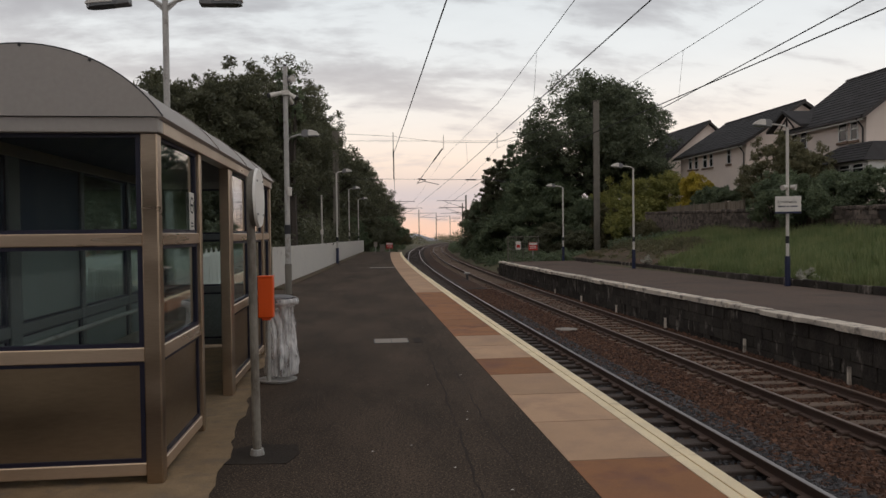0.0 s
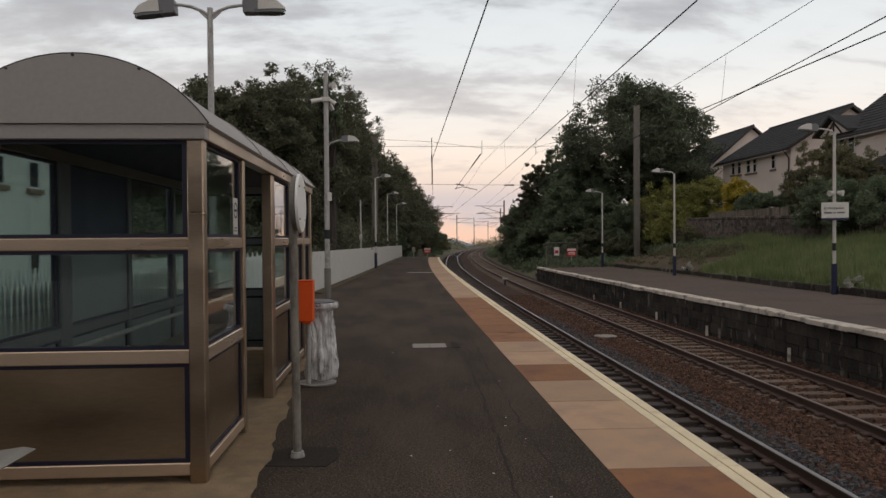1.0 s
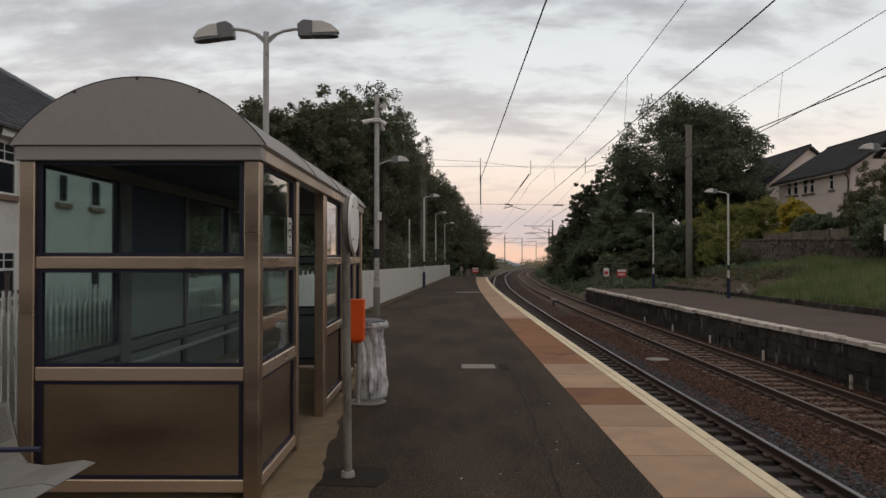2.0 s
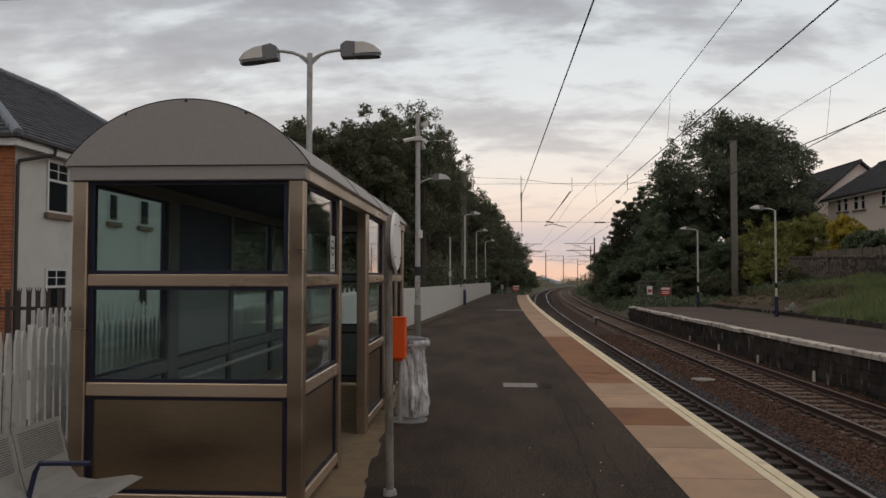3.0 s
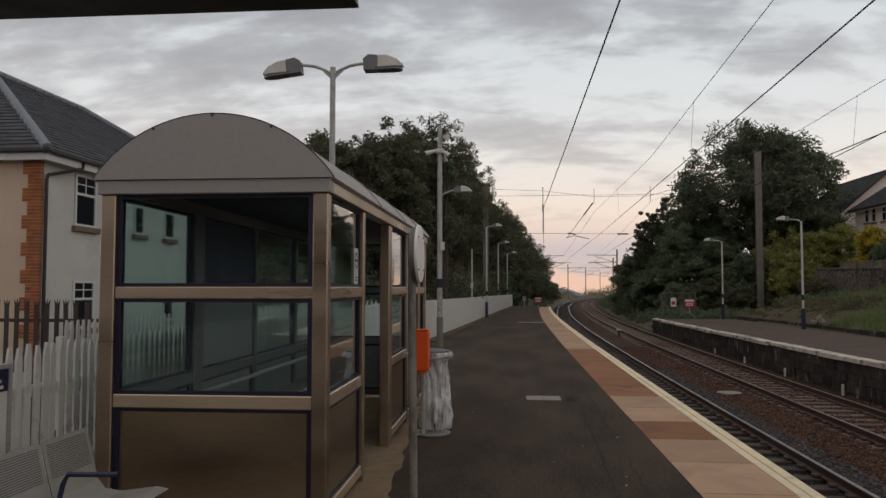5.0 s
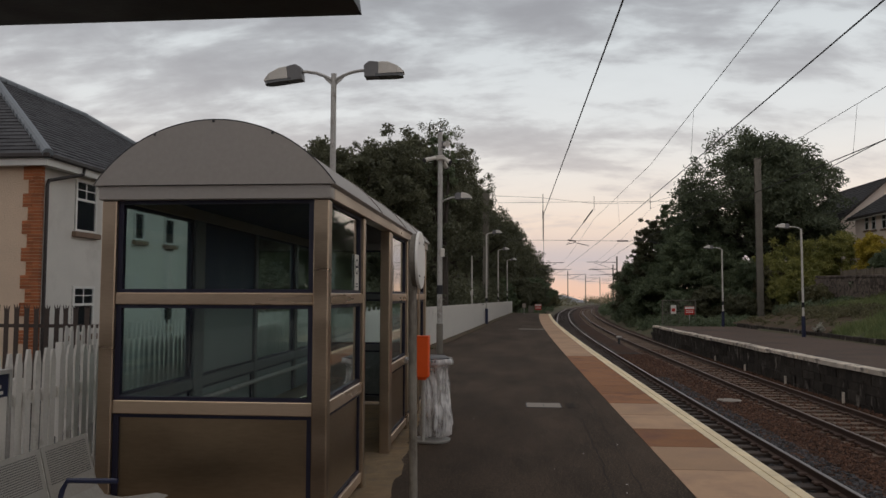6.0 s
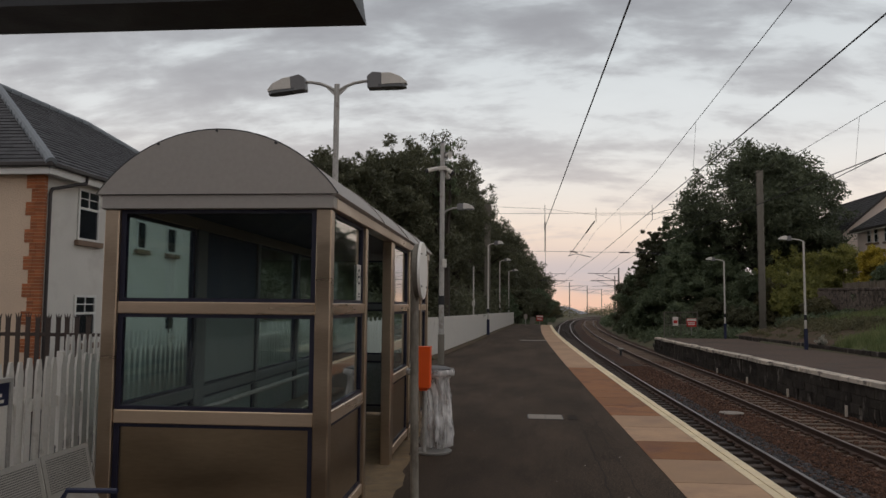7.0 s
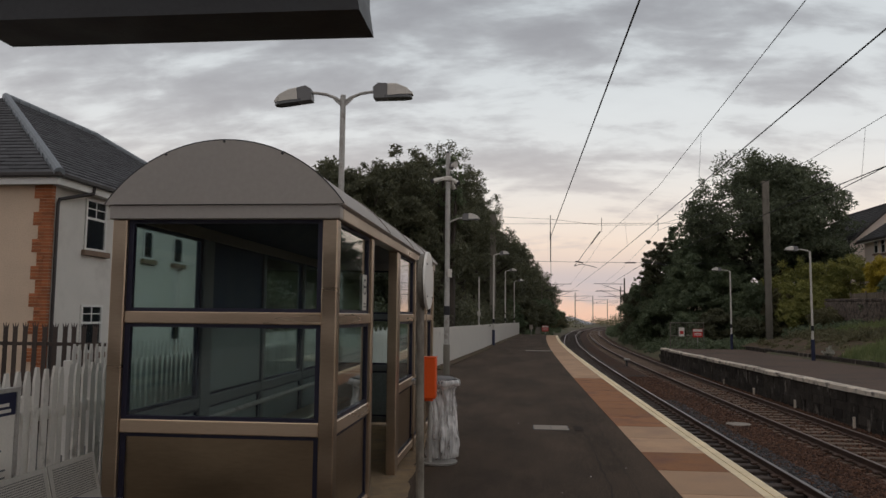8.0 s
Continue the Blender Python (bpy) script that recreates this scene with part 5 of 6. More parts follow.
for i, (x, y, z, h, r, m, lab) in enumerate(((21.8, 60.5, 1.0, 5.6, 2.9, M_LEAFY, "yellow-green leafy shrub beside the stone wall"), (24.6, 58.5, 1.8, 4.9, 2.2, M_LEAFY, "yellow-green leafy shrub beside the stone wall"),
                                             (20.2, 55.5, 0.6, 3.0, 1.4, M_LEAFY, "yellow-green leafy shrub beside the stone wall"), (20.6, 57.0, 0.9, 3.6, 1.8, M_LEAFY, "yellow-green leafy shrub beside the stone wall"), (18.2, 59.6, 0.2, 4.4, 1.7, M_LEAF2, "dark green shrub behind the mast"),
                                             (17.0, 58.6, -0.3, 2.2, 1.2, M_LEAF, "dark green shrub behind the mast"), (19.9, 51.2, 1.0, 1.5, 1.0, M_LEAFR, "brownish shrub at the end of the wall"), (23.6, 51.0, 2.3, 3.6, 1.35, M_LEAFG, "golden yellow conifer shrub in a garden"), (20.0, 59.0, 0.6, 3.4, 1.8, M_LEAFR, "brownish shrub at the end of the wall"))):
    tree(x, y, z, h, r, m, lab, 110 + i, 17000, 0.17, 0.02, name="shrub", nb=40, trunk=False)
for i, (x, y, z, h, r, sq) in enumerate(((23.6, 41.0, 2.3, 5.2, 1.9, 1.5), (23.4, 38.2, 2.3, 4.6, 1.6, 1.4), (23.4, 34.6, 2.3, 2.35, 1.25, 1.9), (23.2, 31.4, 2.3, 2.5, 1.25, 1.9), (23.3, 28.4, 2.3, 4.1, 1.6, 1.3),
                                         (20.9, 33.2, 1.3, 3.4, 1.5, 1.5), (21.0, 36.2, 1.3, 3.6, 1.5, 1.3), (23.3, 45.5, 2.3, 2.3, 1.3, 1.7), (23.4, 48.6, 2.3, 2.5, 1.2, 1.2))):
    tree(x, y, z, h, r, M_LEAFR if i < 2 else M_LEAF2, "garden hedge shrub behind the stone wall", 130 + i, 26000 if i < 2 else 16000, 0.13, 0.0, sq, name="shrub", group="garden hedge", nb=44, trunk=False)
for i, (x, y, h) in enumerate(((13.85, 22.1, 0.55), (14.05, 36.0, 0.6))):
    tree(x, y, -fall(y) + 0.02, h, 0.34, M_FLOWER, "clump of pale flowers at the grass edge", 150 + i, 1500, 0.07, 0.0, name="shrub", nb=10, trunk=False)


# grass on the bank
r = np.random.RandomState(9)
V, F = [], []
for i in range(110000):
    y = 12 + 37 * r.rand() ** 1.25
    x = kerb_x(y) + 0.1 + (20.7 - kerb_x(y)) * r.rand()
    if (y > 34.5 + 0.6 * (x - 14) and x < 17.6) or (y > 44 and r.rand() < 0.6):
        continue
    z = terrain(x, y)
    h, a = 0.10 + 0.36 * r.rand() ** 1.6, r.rand() * 6.28
    tuft = noise.noise((x * 0.9, y * 0.6, 3))
    if tuft < -0.28 and r.rand() < 0.7:
        continue
    h *= 1 + 0.9 * max(0.0, tuft)
    wx, wy = 0.02 * math.cos(a), 0.02 * math.sin(a)
    lx, ly = 0.34 * (r.rand() - 0.5), 0.34 * (r.rand() - 0.5)
    k = len(V)
    V += [(x - wx, y - wy, z - 0.02), (x + wx, y + wy, z - 0.02), (x + lx, y + ly, z + h)]
    F.append((k, k + 1, k + 2))
tagged(part("grass", (V, F), M_BLADE), "long rough green grass on the bank", "grass", kind="stuff")


# ---- houses beyond the wall ----
def gable_house(y0, y1, front, ridge_x, z0, eave, ridge, windows, label, back=None, seed=1):
    back = back or 2 * ridge_x - front
    h = thing("house", (front, y0, z0), label, "house", "houses beyond the wall")
    E, R, rx, bx, L = eave - z0, ridge - z0, ridge_x - front, back - front, y1 - y0
    bm = bmesh.new()
    prism(bm, [(0, -1.5), (bx, -1.5), (bx, E), (rx, R - 0.12), (0, E)], "y", 0, L)
    part("wall", bm, M_HARL_P, h)
    rnd = random.Random(seed)
    sl = (R - E) / rx
    e = 0.45
    bm = bmesh.new()
    for sx, dx in ((-e, 1), (bx + e, -1)):
        pts = [(sx, E - e * sl), (rx, R), (rx, R + 0.13), (sx, E - e * sl + 0.13)]
        prism(bm, pts, "y", -0.35, L + 0.35)
    roof = part("roof", bm, M_SLATE2, h)
    bm = bmesh.new()
    tiled_slope(bm, (-e, L + 0.35, E - e * sl + 0.135), (-e, -0.35, E - e * sl + 0.135), (rx, -0.35, R + 0.135), (rx, L + 0.35, R + 0.135), 15, 0.6, rnd, 0.035)
    tagged(part("tiling", bm, M_SLATE2, roof), kind="stuff")
    part("ridge_tile", T((rx, -0.36, R + 0.12), (rx, L + 0.36, R + 0.12), 0.12, n=8), M_SLATE2, roof)
    part("gutter", B(-e - 0.1, -e + 0.02, -0.3, L + 0.3, E - e * sl - 0.02, E - e * sl + 0.1, 0.02), M_PIPE, h)
    part("fascia", B(-e + 0.02, -e + 0.05, -0.3, L + 0.3, E - e * sl - 0.12, E - e * sl + 0.05), M_FRAME, h)
    for yb in (-0.38, L + 0.33):
        bm = bmesh.new()
        prism(bm, [(-e, E - e * sl - 0.08), (rx, R - 0.06), (bx + e, E - e * sl - 0.08), (bx + e, E - e * sl + 0.15), (rx, R + 0.16), (-e, E - e * sl + 0.15)], "y", yb, yb + 0.05)
        part("bargeboard", bm, M_PIPE, h)
    part("downpipe", bent(bmesh.new(), [(-e, 0.2, E - e * sl), (-0.06, 0.2, E - 0.8), (-0.06, 0.2, -1.2)], 0.05), M_PIPE, h)
    for a, b, c, d in windows:
        window(h, "x", a - y0, b - y0, c - z0, d - z0, 0.0, -1, mullion=False)
    return h


gable_house(50.6, 61.6, 27.0, 31.2, 2.4, 8.0, 10.7, [(59.3, 59.95, 6.75, 7.78), (58.2, 58.85, 6.7, 7.74), (56.6, 57.3, 6.65, 7.70), (55.6, 56.2, 6.63, 7.68), (52.75, 53.35, 6.62, 7.70)],
            "pink-beige harled house with brown tiled gable roof", seed=5)
gable_house(66.5, 77, 28.0, 31.8, 2.4, 8.3, 11.6, [(68, 68.8, 6.7, 7.8)], "pink-beige harled house partly behind a tree", seed=6)
house2 = gable_house(37.8, 45.2, 27.0, 31.2, 2.4, 8.0, 11.1, [(43.2, 43.9, 6.67, 7.7), (44.2, 44.85, 6.7, 7.7), (39.35, 40.15, 6.63, 7.68), (38.45, 39.1, 6.6, 7.64)],
                     "pink-beige harled house with small timbered gable", seed=7)
# small projecting gable and sun room of the nearer house
bm = bmesh.new()
prism(bm, [(5.0, 5.55), (6.9, 6.6), (8.8, 5.55), (8.8, 5.7), (6.9, 6.78), (5.0, 5.7)], "x", -0.75, 2.2)
part("porch_roof", bm, M_SLATE2, house2)
bm = bmesh.new()
prism(bm, [(5.3, 5.6), (6.9, 6.55), (8.5, 5.6)], "x", -0.4, -0.2)
part("porch_gable", bm, M_HARL_P, house2)
for ya, za, yb, zb in ((6.9, 5.6, 6.9, 6.6), (6.1, 5.6, 6.9, 6.3), (7.7, 5.6, 6.9, 6.3)):
    part("gable_timber", T((-0.45, ya, za), (-0.45, yb, zb), 0.05, n=4), M_PIPE, house2)
sr = thing("sun_room", (25.0, 34.8, 2.4), "white framed sun room with dark hip roof", "extension")
part("wall", B(0.05, 2.0, 0.2, 5.0, -1, 2.0), M_HARL_P, sr)
for a, b in ((0.4, 1.3), (1.5, 2.4), (2.6, 3.5), (3.7, 4.6)):
    window(sr, "x", a, b, 2.03, 2.66, 0.05, -1, sill=False, mullion=False)
part("head", B(0.056, 2.0, 0.15, 5.05, 2.0, 2.75), M_FRAME, sr)
bm = bmesh.new()
v = [bm.verts.new(p) for p in ((-0.35, -0.1, 2.75), (-0.35, 5.3, 2.75), (2.0, 5.3, 2.75), (2.0, -0.1, 2.75), (1.2, 1.3, 3.85), (1.2, 3.9, 3.85), (2.0, 1.3, 3.85), (2.0, 3.9, 3.85))]
for f in ((0, 1, 5, 4), (1, 2, 7, 5), (3, 0, 4, 6), (4, 5, 7, 6), (3, 2, 1, 0)):
    bm.faces.new([v[i] for i in f])
roof = part("roof", bm, M_SLATE2, sr)
bm = bmesh.new()
tiled_slope(bm, (-0.35, 5.3, 2.76), (-0.35, -0.1, 2.76), (1.2, 1.3, 3.86), (1.2, 3.9, 3.86), 7, 0.5, random.Random(8), 0.03)
tagged(part("tiling", bm, M_SLATE2, roof), kind="stuff")

# close-boarded garden fence
gf = thing("garden_fence", (22.1, 41.5, 2.3), "weathered grey close-boarded garden fence", "fence")
mesh = None
for i in range(75):
    if mesh is None:
        o = part("fence_board", B(-0.012, 0.012, 0, 0.135, 0, 1.15), M_WOODF, gf)
        mesh = o.data
    else:
        o = new("fence_board", mesh)
        o.parent = gf
    o.location = (0.012 * (i % 2), i * 0.15, random.uniform(-0.03, 0.03))
for i in range(6):
    part("fence_post", B(-0.10, -0.02, i * 2.2, i * 2.2 + 0.1, 0, 1.25), M_WOODF, gf)

# unseen wall added behind the camera: closes the platform, darkens the shelter glass reflections
tagged(part("wall_south", B(-18, 2.2, -14.6, -14.0, -0.3, 6.5), M_RUBBLE), "unseen plain dark stone wall added to darken the glass reflections", "wall", kind="structure")

# bare soil at the end of the grass
bm = bmesh.new()
sx = [0.05, 0.6, 1.2, 1.8, 2.5, 3.2]
sy = steps(35, 50.5, 1.2)
rows = [[bm.verts.new((kerb_x(y) + u * (1 if y < 46 else 0.8), y, terrain(kerb_x(y) + u * (1 if y < 46 else 0.8), min(y, 49.5)) + 0.11)) for u in sx] for y in sy]
for a, b in zip(rows, rows[1:]):
    for i in range(len(sx) - 1):
        bm.faces.new((a[i], a[i + 1], b[i + 1], b[i]))
tagged(part("soil_patch", bm, M_SOIL, smooth=True), "bare brown soil beside the far platform", "soil", kind="structure")

# far hedges that close the view down the line
rf = random.Random(31)
blobs = []
for i in range(150):
    y = rf.uniform(205, 330)
    x = rf.uniform(-60, 95)
    g0 = -1.2 - max(0, y - 215) * 0.0125
    s = rf.uniform(1.2, 2.6)
    blobs.append((x, y, g0 + s * 0.6, s * 1.6, s * 1.6, s * 0.9))
for i in range(60):
    y = rf.uniform(125, 205)
    s = rf.uniform(0.5, 1.1)
    side = rf.choice((-1, 1))
    x = bend(y) + (0.5 - rf.uniform(0.5, 6) if side < 0 else 9.5 + rf.uniform(0.5, 5))
    blobs.append((x, y, -1.2 - max(0, y - 215) * 0.0125 + s * 0.5, s * 1.5, s * 1.5, s * 0.8))
tagged(part("far_hedge", leaves(blobs, 40000, 0.42, 33), M_LEAFR), "distant brownish hedges and scrub beside the line", "hedge", kind="stuff")

# undergrowth below the trees, and scrub on the railway bank
blobs = []
for i in range(260):
    y = 25 + 95 * rf.random()
    s = rf.uniform(0.5, 1.2)
    blobs.append((wall_left(min(y, 88)) - rf.uniform(1.0, 6.5), y, s * 0.8 + rf.uniform(0, 1.4), s, s, s))
tagged(part("undergrowth", leaves(blobs, 70000, 0.2, 35), M_LEAF), "dark undergrowth behind the white fence", "undergrowth", kind="stuff")
blobs = []
for i in range(420):
    y = 50.5 + 97 * rf.random() ** 1.4
    x = bend(y) + 9.4 + 6.5 * rf.random()
    s = rf.uniform(0.3, 0.75)
    blobs.append((x, y, terrain(x, y) + s * 0.45, s, s, s * 0.8))
for i in range(160):
    y = 77 + 70 * rf.random()
    x = bend(y) + 1.0 - 5 * rf.random()
    s = rf.uniform(0.3, 0.8)
    blobs.append((x, y, terrain(x, y) + s * 0.45, s, s, s * 0.8))
for i in range(230):
    y = 47 + 13 * rf.random()
    x = 16.8 + 6 * rf.random()
    s = rf.uniform(0.25, 0.6)
    blobs.append((x, y, terrain(x, y) + s * 0.45, s, s, s * 0.8))
soil_blobs = []
for i in range(150):
    y = 36 + 14 * rf.random()
    x = kerb_x(y) + 0.3 + 3.4 * rf.random() ** 0.6
    w = rf.uniform(0.12, 0.32) * (1.5 if x > 16.3 else 1)
    soil_blobs.append((x, y, terrain(x, y) + w * 0.5, w, w, w * 0.7))
tagged(part("dry_scrub", leaves(soil_blobs, 16000, 0.11, 37), M_LEAFR), "low brownish scrub on the bare soil", "scrub", kind="stuff")
tagged(part("bank_scrub", leaves(blobs, 120000, 0.18, 36), M_LEAF2), "low green scrub covering the railway bank", "scrub", kind="stuff")


def crack(pts, w, label):
    """A tar-filled crack: a narrow wavering ribbon a few millimetres proud."""
    bm = bmesh.new()
    rows, pts = [], [Vector((*q, 0)) for q in pts]
    for a, b in zip(pts, pts[1:]):
        for i in range(14):
            q = a.lerp(b, i / 14) + Vector((rf.uniform(-0.02, 0.02), 0, 0))
            k = w * rf.uniform(0.4, 1.3)
            rows.append((bm.verts.new((q.x - k, q.y, 0.0025)), bm.verts.new((q.x + k, q.y, 0.0025))))
    for a, b in zip(rows, rows[1:]):
        bm.faces.new((a[0], a[1], b[1], b[0]))
    return tagged(part("tarmac_crack", bm, M_PATCH), label, "crack", kind="structure")


crack([(0.62, 3.4), (0.72, 6.0), (0.80, 8.5), (0.86, 11.6)], 0.009, "thin dark seam running along the tarmac")
crack([(1.05, 3.6), (1.02, 7.0), (1.12, 12.0), (1.2, 20.0)], 0.006, "thin dark seam running along the tarmac")

# pale spots trodden into the tarmac
bm = bmesh.new()
for i in range(40):
    cx, cy, s = rf.uniform(-0.8, 1.35), 3.2 + 18 * rf.random() ** 1.5, rf.uniform(0.006, 0.016)
    ring = [bm.verts.new((cx + s * math.cos(k) * rf.uniform(0.7, 1.2), cy + s * math.sin(k) * rf.uniform(0.7, 1.2), 0.0022)) for k in (0, 1.05, 2.1, 3.14, 4.2, 5.2)]
    bm.faces.new(ring)
tagged(part("tarmac_spot", bm, M_LAMPW), "small pale spots trodden into the tarmac", "stain", kind="stuff")

# ---- overhead line ----
HS = 57.8
def steel_mast(x, y, z, top, label):
    m = thing("overhead_mast", (x, y, z), label, "mast", "overhead line masts")
    h = top - z
    for s in (-1, 1):
        bm = bmesh.new()
        prism(bm, [(s * 0.10, -0.11), (s * 0.23, -0.11), (s * 0.23, -0.085), (s * 0.125, -0.085), (s * 0.125, 0.085), (s * 0.23, 0.085), (s * 0.23, 0.11), (s * 0.10, 0.11)], "z", -0.2, h)
        part("channel", bm, M_GALV_D, m)
    part("web", B(-0.13, 0.13, -0.08, 0.08, -0.2, h, 0.0), M_GALV_D, m)
    for i in range(int(h / 0.9)):
        part("batten", B(-0.2, 0.2, -0.125, -0.112, i * 0.9 + 0.3, i * 0.9 + 0.42), M_GALV_D, m)
    part("foot", B(-0.35, 0.35, -0.35, 0.35, -0.3, 0.25, 0.03), M_SLEEPER, m)
    return m


steel_mast(18.42, HS, -0.5, 12.05, "tall tarnished steel lattice mast on the far platform")
steel_mast(-1.95, HS, 0.0, 9.6, "dark steel lattice mast beside the white fence")


def wire(bm, a, b, r, sag=0.0, n=12):
    a, b = Vector(a), Vector(b)
    bent(bm, [a.lerp(b, i / n) - Vector((0, 0, 4 * sag * (i / n) * (1 - i / n))) for i in range(n + 1)], r, 5)


def overhead_wire(name, label, runs, r):
    w = thing(name, runs[0][0], label, "wire", "overhead wires")
    bm = bmesh.new()
    for a, b, sag in runs:
        wire(bm, a, b, r, sag)
    bmesh.ops.translate(bm, verts=bm.verts, vec=-Vector(runs[0][0]))
    part("strand", bm, M_BLACK, w)
    return w


overhead_wire("feeder_wire", "thick dark feeder wire over the platform edge", [((2.47, HS, 7.89), (2.05, -6, 7.89), 0.0), ((2.47, HS, 7.89), (5.2, 118, 6.5), 0.2)], 0.022)
overhead_wire("catenary_wire", "thin carrying wire over the near track", [((6.25, HS, 7.5), (6.03, 33.2, 7.5), 0.0), ((6.03, 33.2, 7.5), (4.1, -4, 7.5), 0.0), ((6.25, HS, 7.5), (8.2, 118, 6.9), 0.2)], 0.009)
overhead_wire("contact_wire", "dark contact wire over the near track", [((6.75, HS, 5.9), (4.45, -6, 5.9), 0.0), ((6.75, HS, 5.9), (8.1, 118, 5.6), 0.0)], 0.014)
overhead_wire("catenary_wire", "thin carrying wire over the far track", [((10.5, HS, 8.3), (10.37, 27.7, 7.5), 0.1), ((10.37, 27.7, 7.5), (9.2, -4, 7.5), 0.0), ((10.5, HS, 8.3), (13.2, 118, 6.9), 0.3)], 0.009)
overhead_wire("contact_wire", "dark contact wire over the far track", [((9.49, HS, 5.88), (9.85, -6, 5.88), 0.0), ((9.49, HS, 5.88), (12.5, 118, 5.6), 0.0)], 0.016)
overhead_wire("contact_wire", "second contact wire meeting the far track wire", [((10.1, 24.5, 5.9), (8.2, 2, 5.97), 0.0)], 0.014)
for a, b in (((5.49, 23.2, 7.5), (5.4, 23.3, 5.9)), ((10.22, 23.0, 7.5), (10.05, 23.0, 5.88)), ((6.1, 44.0, 7.5), (6.2, 44.0, 5.9)), ((10.4, 42.0, 7.8), (9.75, 42.0, 5.88))):
    dr = thing("dropper_wire", b, "thin upright dropper between overhead wires", "wire", "droppers")
    bm = bmesh.new()
    wire(bm, Vector(a) - Vector(b), (0, 0, 0), 0.005, n=1)
    part("strand", bm, M_BLACK, dr)

hs = thing("headspan", (-1.95, HS, 6), "crossing span wires with insulators between two masts", "overhead line")
bm = bmesh.new()
o = Vector((1.95, 0, -6))
for pts in ([(-1.95, 10.0 - 0.6), (2.43, 9.2), (6.3, 8.72), (10.4, 8.74), (18.3, 10.9)], [(-1.95, 8.84), (18.3, 8.87)], [(-1.95, 5.98), (18.3, 5.76)]):
    for (xa, za), (xb, zb) in zip(pts, pts[1:]):
        wire(bm, Vector((xa, 0, za)) + o, Vector((xb, 0, zb)) + o, 0.012, n=1)
part("span_wire", bm, M_BLACK, hs)
part("drop_tube", T(Vector((2.43, 0, 5.95)) + o, Vector((2.43, 0, 9.5)) + o, 0.028), M_DARK, hs)
part("drop_tube", T(Vector((6.3, 0, 8.2)) + o, Vector((6.3, 0, 9.3)) + o, 0.02), M_DARK, hs)
part("drop_tube", T(Vector((10.5, 0, 8.3)) + o, Vector((10.5, 0, 9.5)) + o, 0.02), M_DARK, hs)
for xa, za, xb, zb in ((6.2, 8.25, 5.5, 7.3), (4.3, 5.95, 4.9, 5.85), (8.0, 5.86, 8.8, 5.86), (2.43, 7.6, 2.43, 8.2)):
    part("insulator", T(Vector((xa, 0, za)) + o, Vector((xb, 0, zb)) + o, 0.05, n=8), M_DARK, hs)
part("pull_off", T(Vector((5.5, 0, 7.3)) + o, Vector((4.2, -0.2, 5.55)) + o, 0.02), M_DARK, hs)
part("registration_arm", bent(bmesh.new(), [Vector((4.2, 0, 5.6)) + o, Vector((4.8, 0, 5.75)) + o, Vector((5.9, 0, 5.5)) + o], 0.025), M_DARK, hs)
part("registration_arm", bent(bmesh.new(), [Vector((9.4, 0, 5.85)) + o, Vector((9.9, 0, 5.9)) + o, Vector((11.2, 0, 5.65)) + o], 0.025), M_DARK, hs)


def cantilever_mast(x, y, side, label):
    m = thing("cantilever_mast", (x, y, -0.9), label, "mast", "far overhead masts")
    part("post", B(-0.10, 0.10, -0.12, 0.12, -0.3, 8.6), M_GALV_D, m)
    d = 1 if side > 0 else -1
    part("top_tube", T((0, 0, 7.7), (4.6 * d, 0, 7.75), 0.04), M_DARK, m)
    part("strut", T((0, 0, 6.5), (3.4 * d, 0, 7.6), 0.032), M_DARK, m)
    part("lower_arm", T((0, 0, 6.7), (4.4 * d, 0, 6.55), 0.03), M_DARK, m)
    return m


for y in (118, 150, 188, 226, 262, 300):
    cantilever_mast(16.4 + bend(y) - bend(118), y, -1, "distant steel mast with cantilever arm over tracks")
    cantilever_mast(3.9 + bend(y) - bend(118), y + 2, 1, "distant steel mast with cantilever arm over tracks")

# ---- ends of the platforms ----
cage = thing("end_gate", (9.75, 50.0, -0.4), "grey steel fence panels at the platform end", "gate")
for a, b in (((0, 0), (1.3, 1.2)), ((1.3, 1.2), (2.7, 2.6))):
    va, vb = Vector((*a, 0)), Vector((*b, 0))
    for k in range(8):
        q = va.lerp(vb, k / 7)
        part("bar", T(q, q + Vector((0, 0, 1.85)), 0.035 if k in (0, 7) else 0.014, n=6), M_GALV_D, cage)
    for z in (0.15, 1.0, 1.83):
        part("crossbar", T(va + Vector((0, 0, z)), vb + Vector((0, 0, z)), 0.025, n=6), M_GALV_D, cage)
part("notice", B(0.65, 1.0, 0.58, 0.61, 0.95, 1.52), M_WHITE, cage, "white and red warning notice")
part("notice_mark", B(0.71, 0.94, 0.56, 0.575, 1.10, 1.30), M_RED, cage)


def warning(x, y, z, h, w, label):
    s = thing("warning_sign", (x, y, z), label, "sign", "warning signs")
    part("post", T((0, 0, -0.1), (0, 0, h), 0.03, n=8), M_GALV, s)
    part("plate", B(-w / 2, w / 2, -0.05, -0.03, h - 0.55, h, 0.004), M_RED, s)
    part("plate_head", B(-w / 2 + 0.02, w / 2 - 0.02, -0.056, -0.051, h - 0.17, h - 0.02), M_WHITE, s)
    for k in range(2):
        part("print_line", B(-w / 2 + 0.08, w / 2 - 0.08, -0.055, -0.0505, h - 0.42 + k * 0.1, h - 0.37 + k * 0.1), M_WHITE, s)
    return s


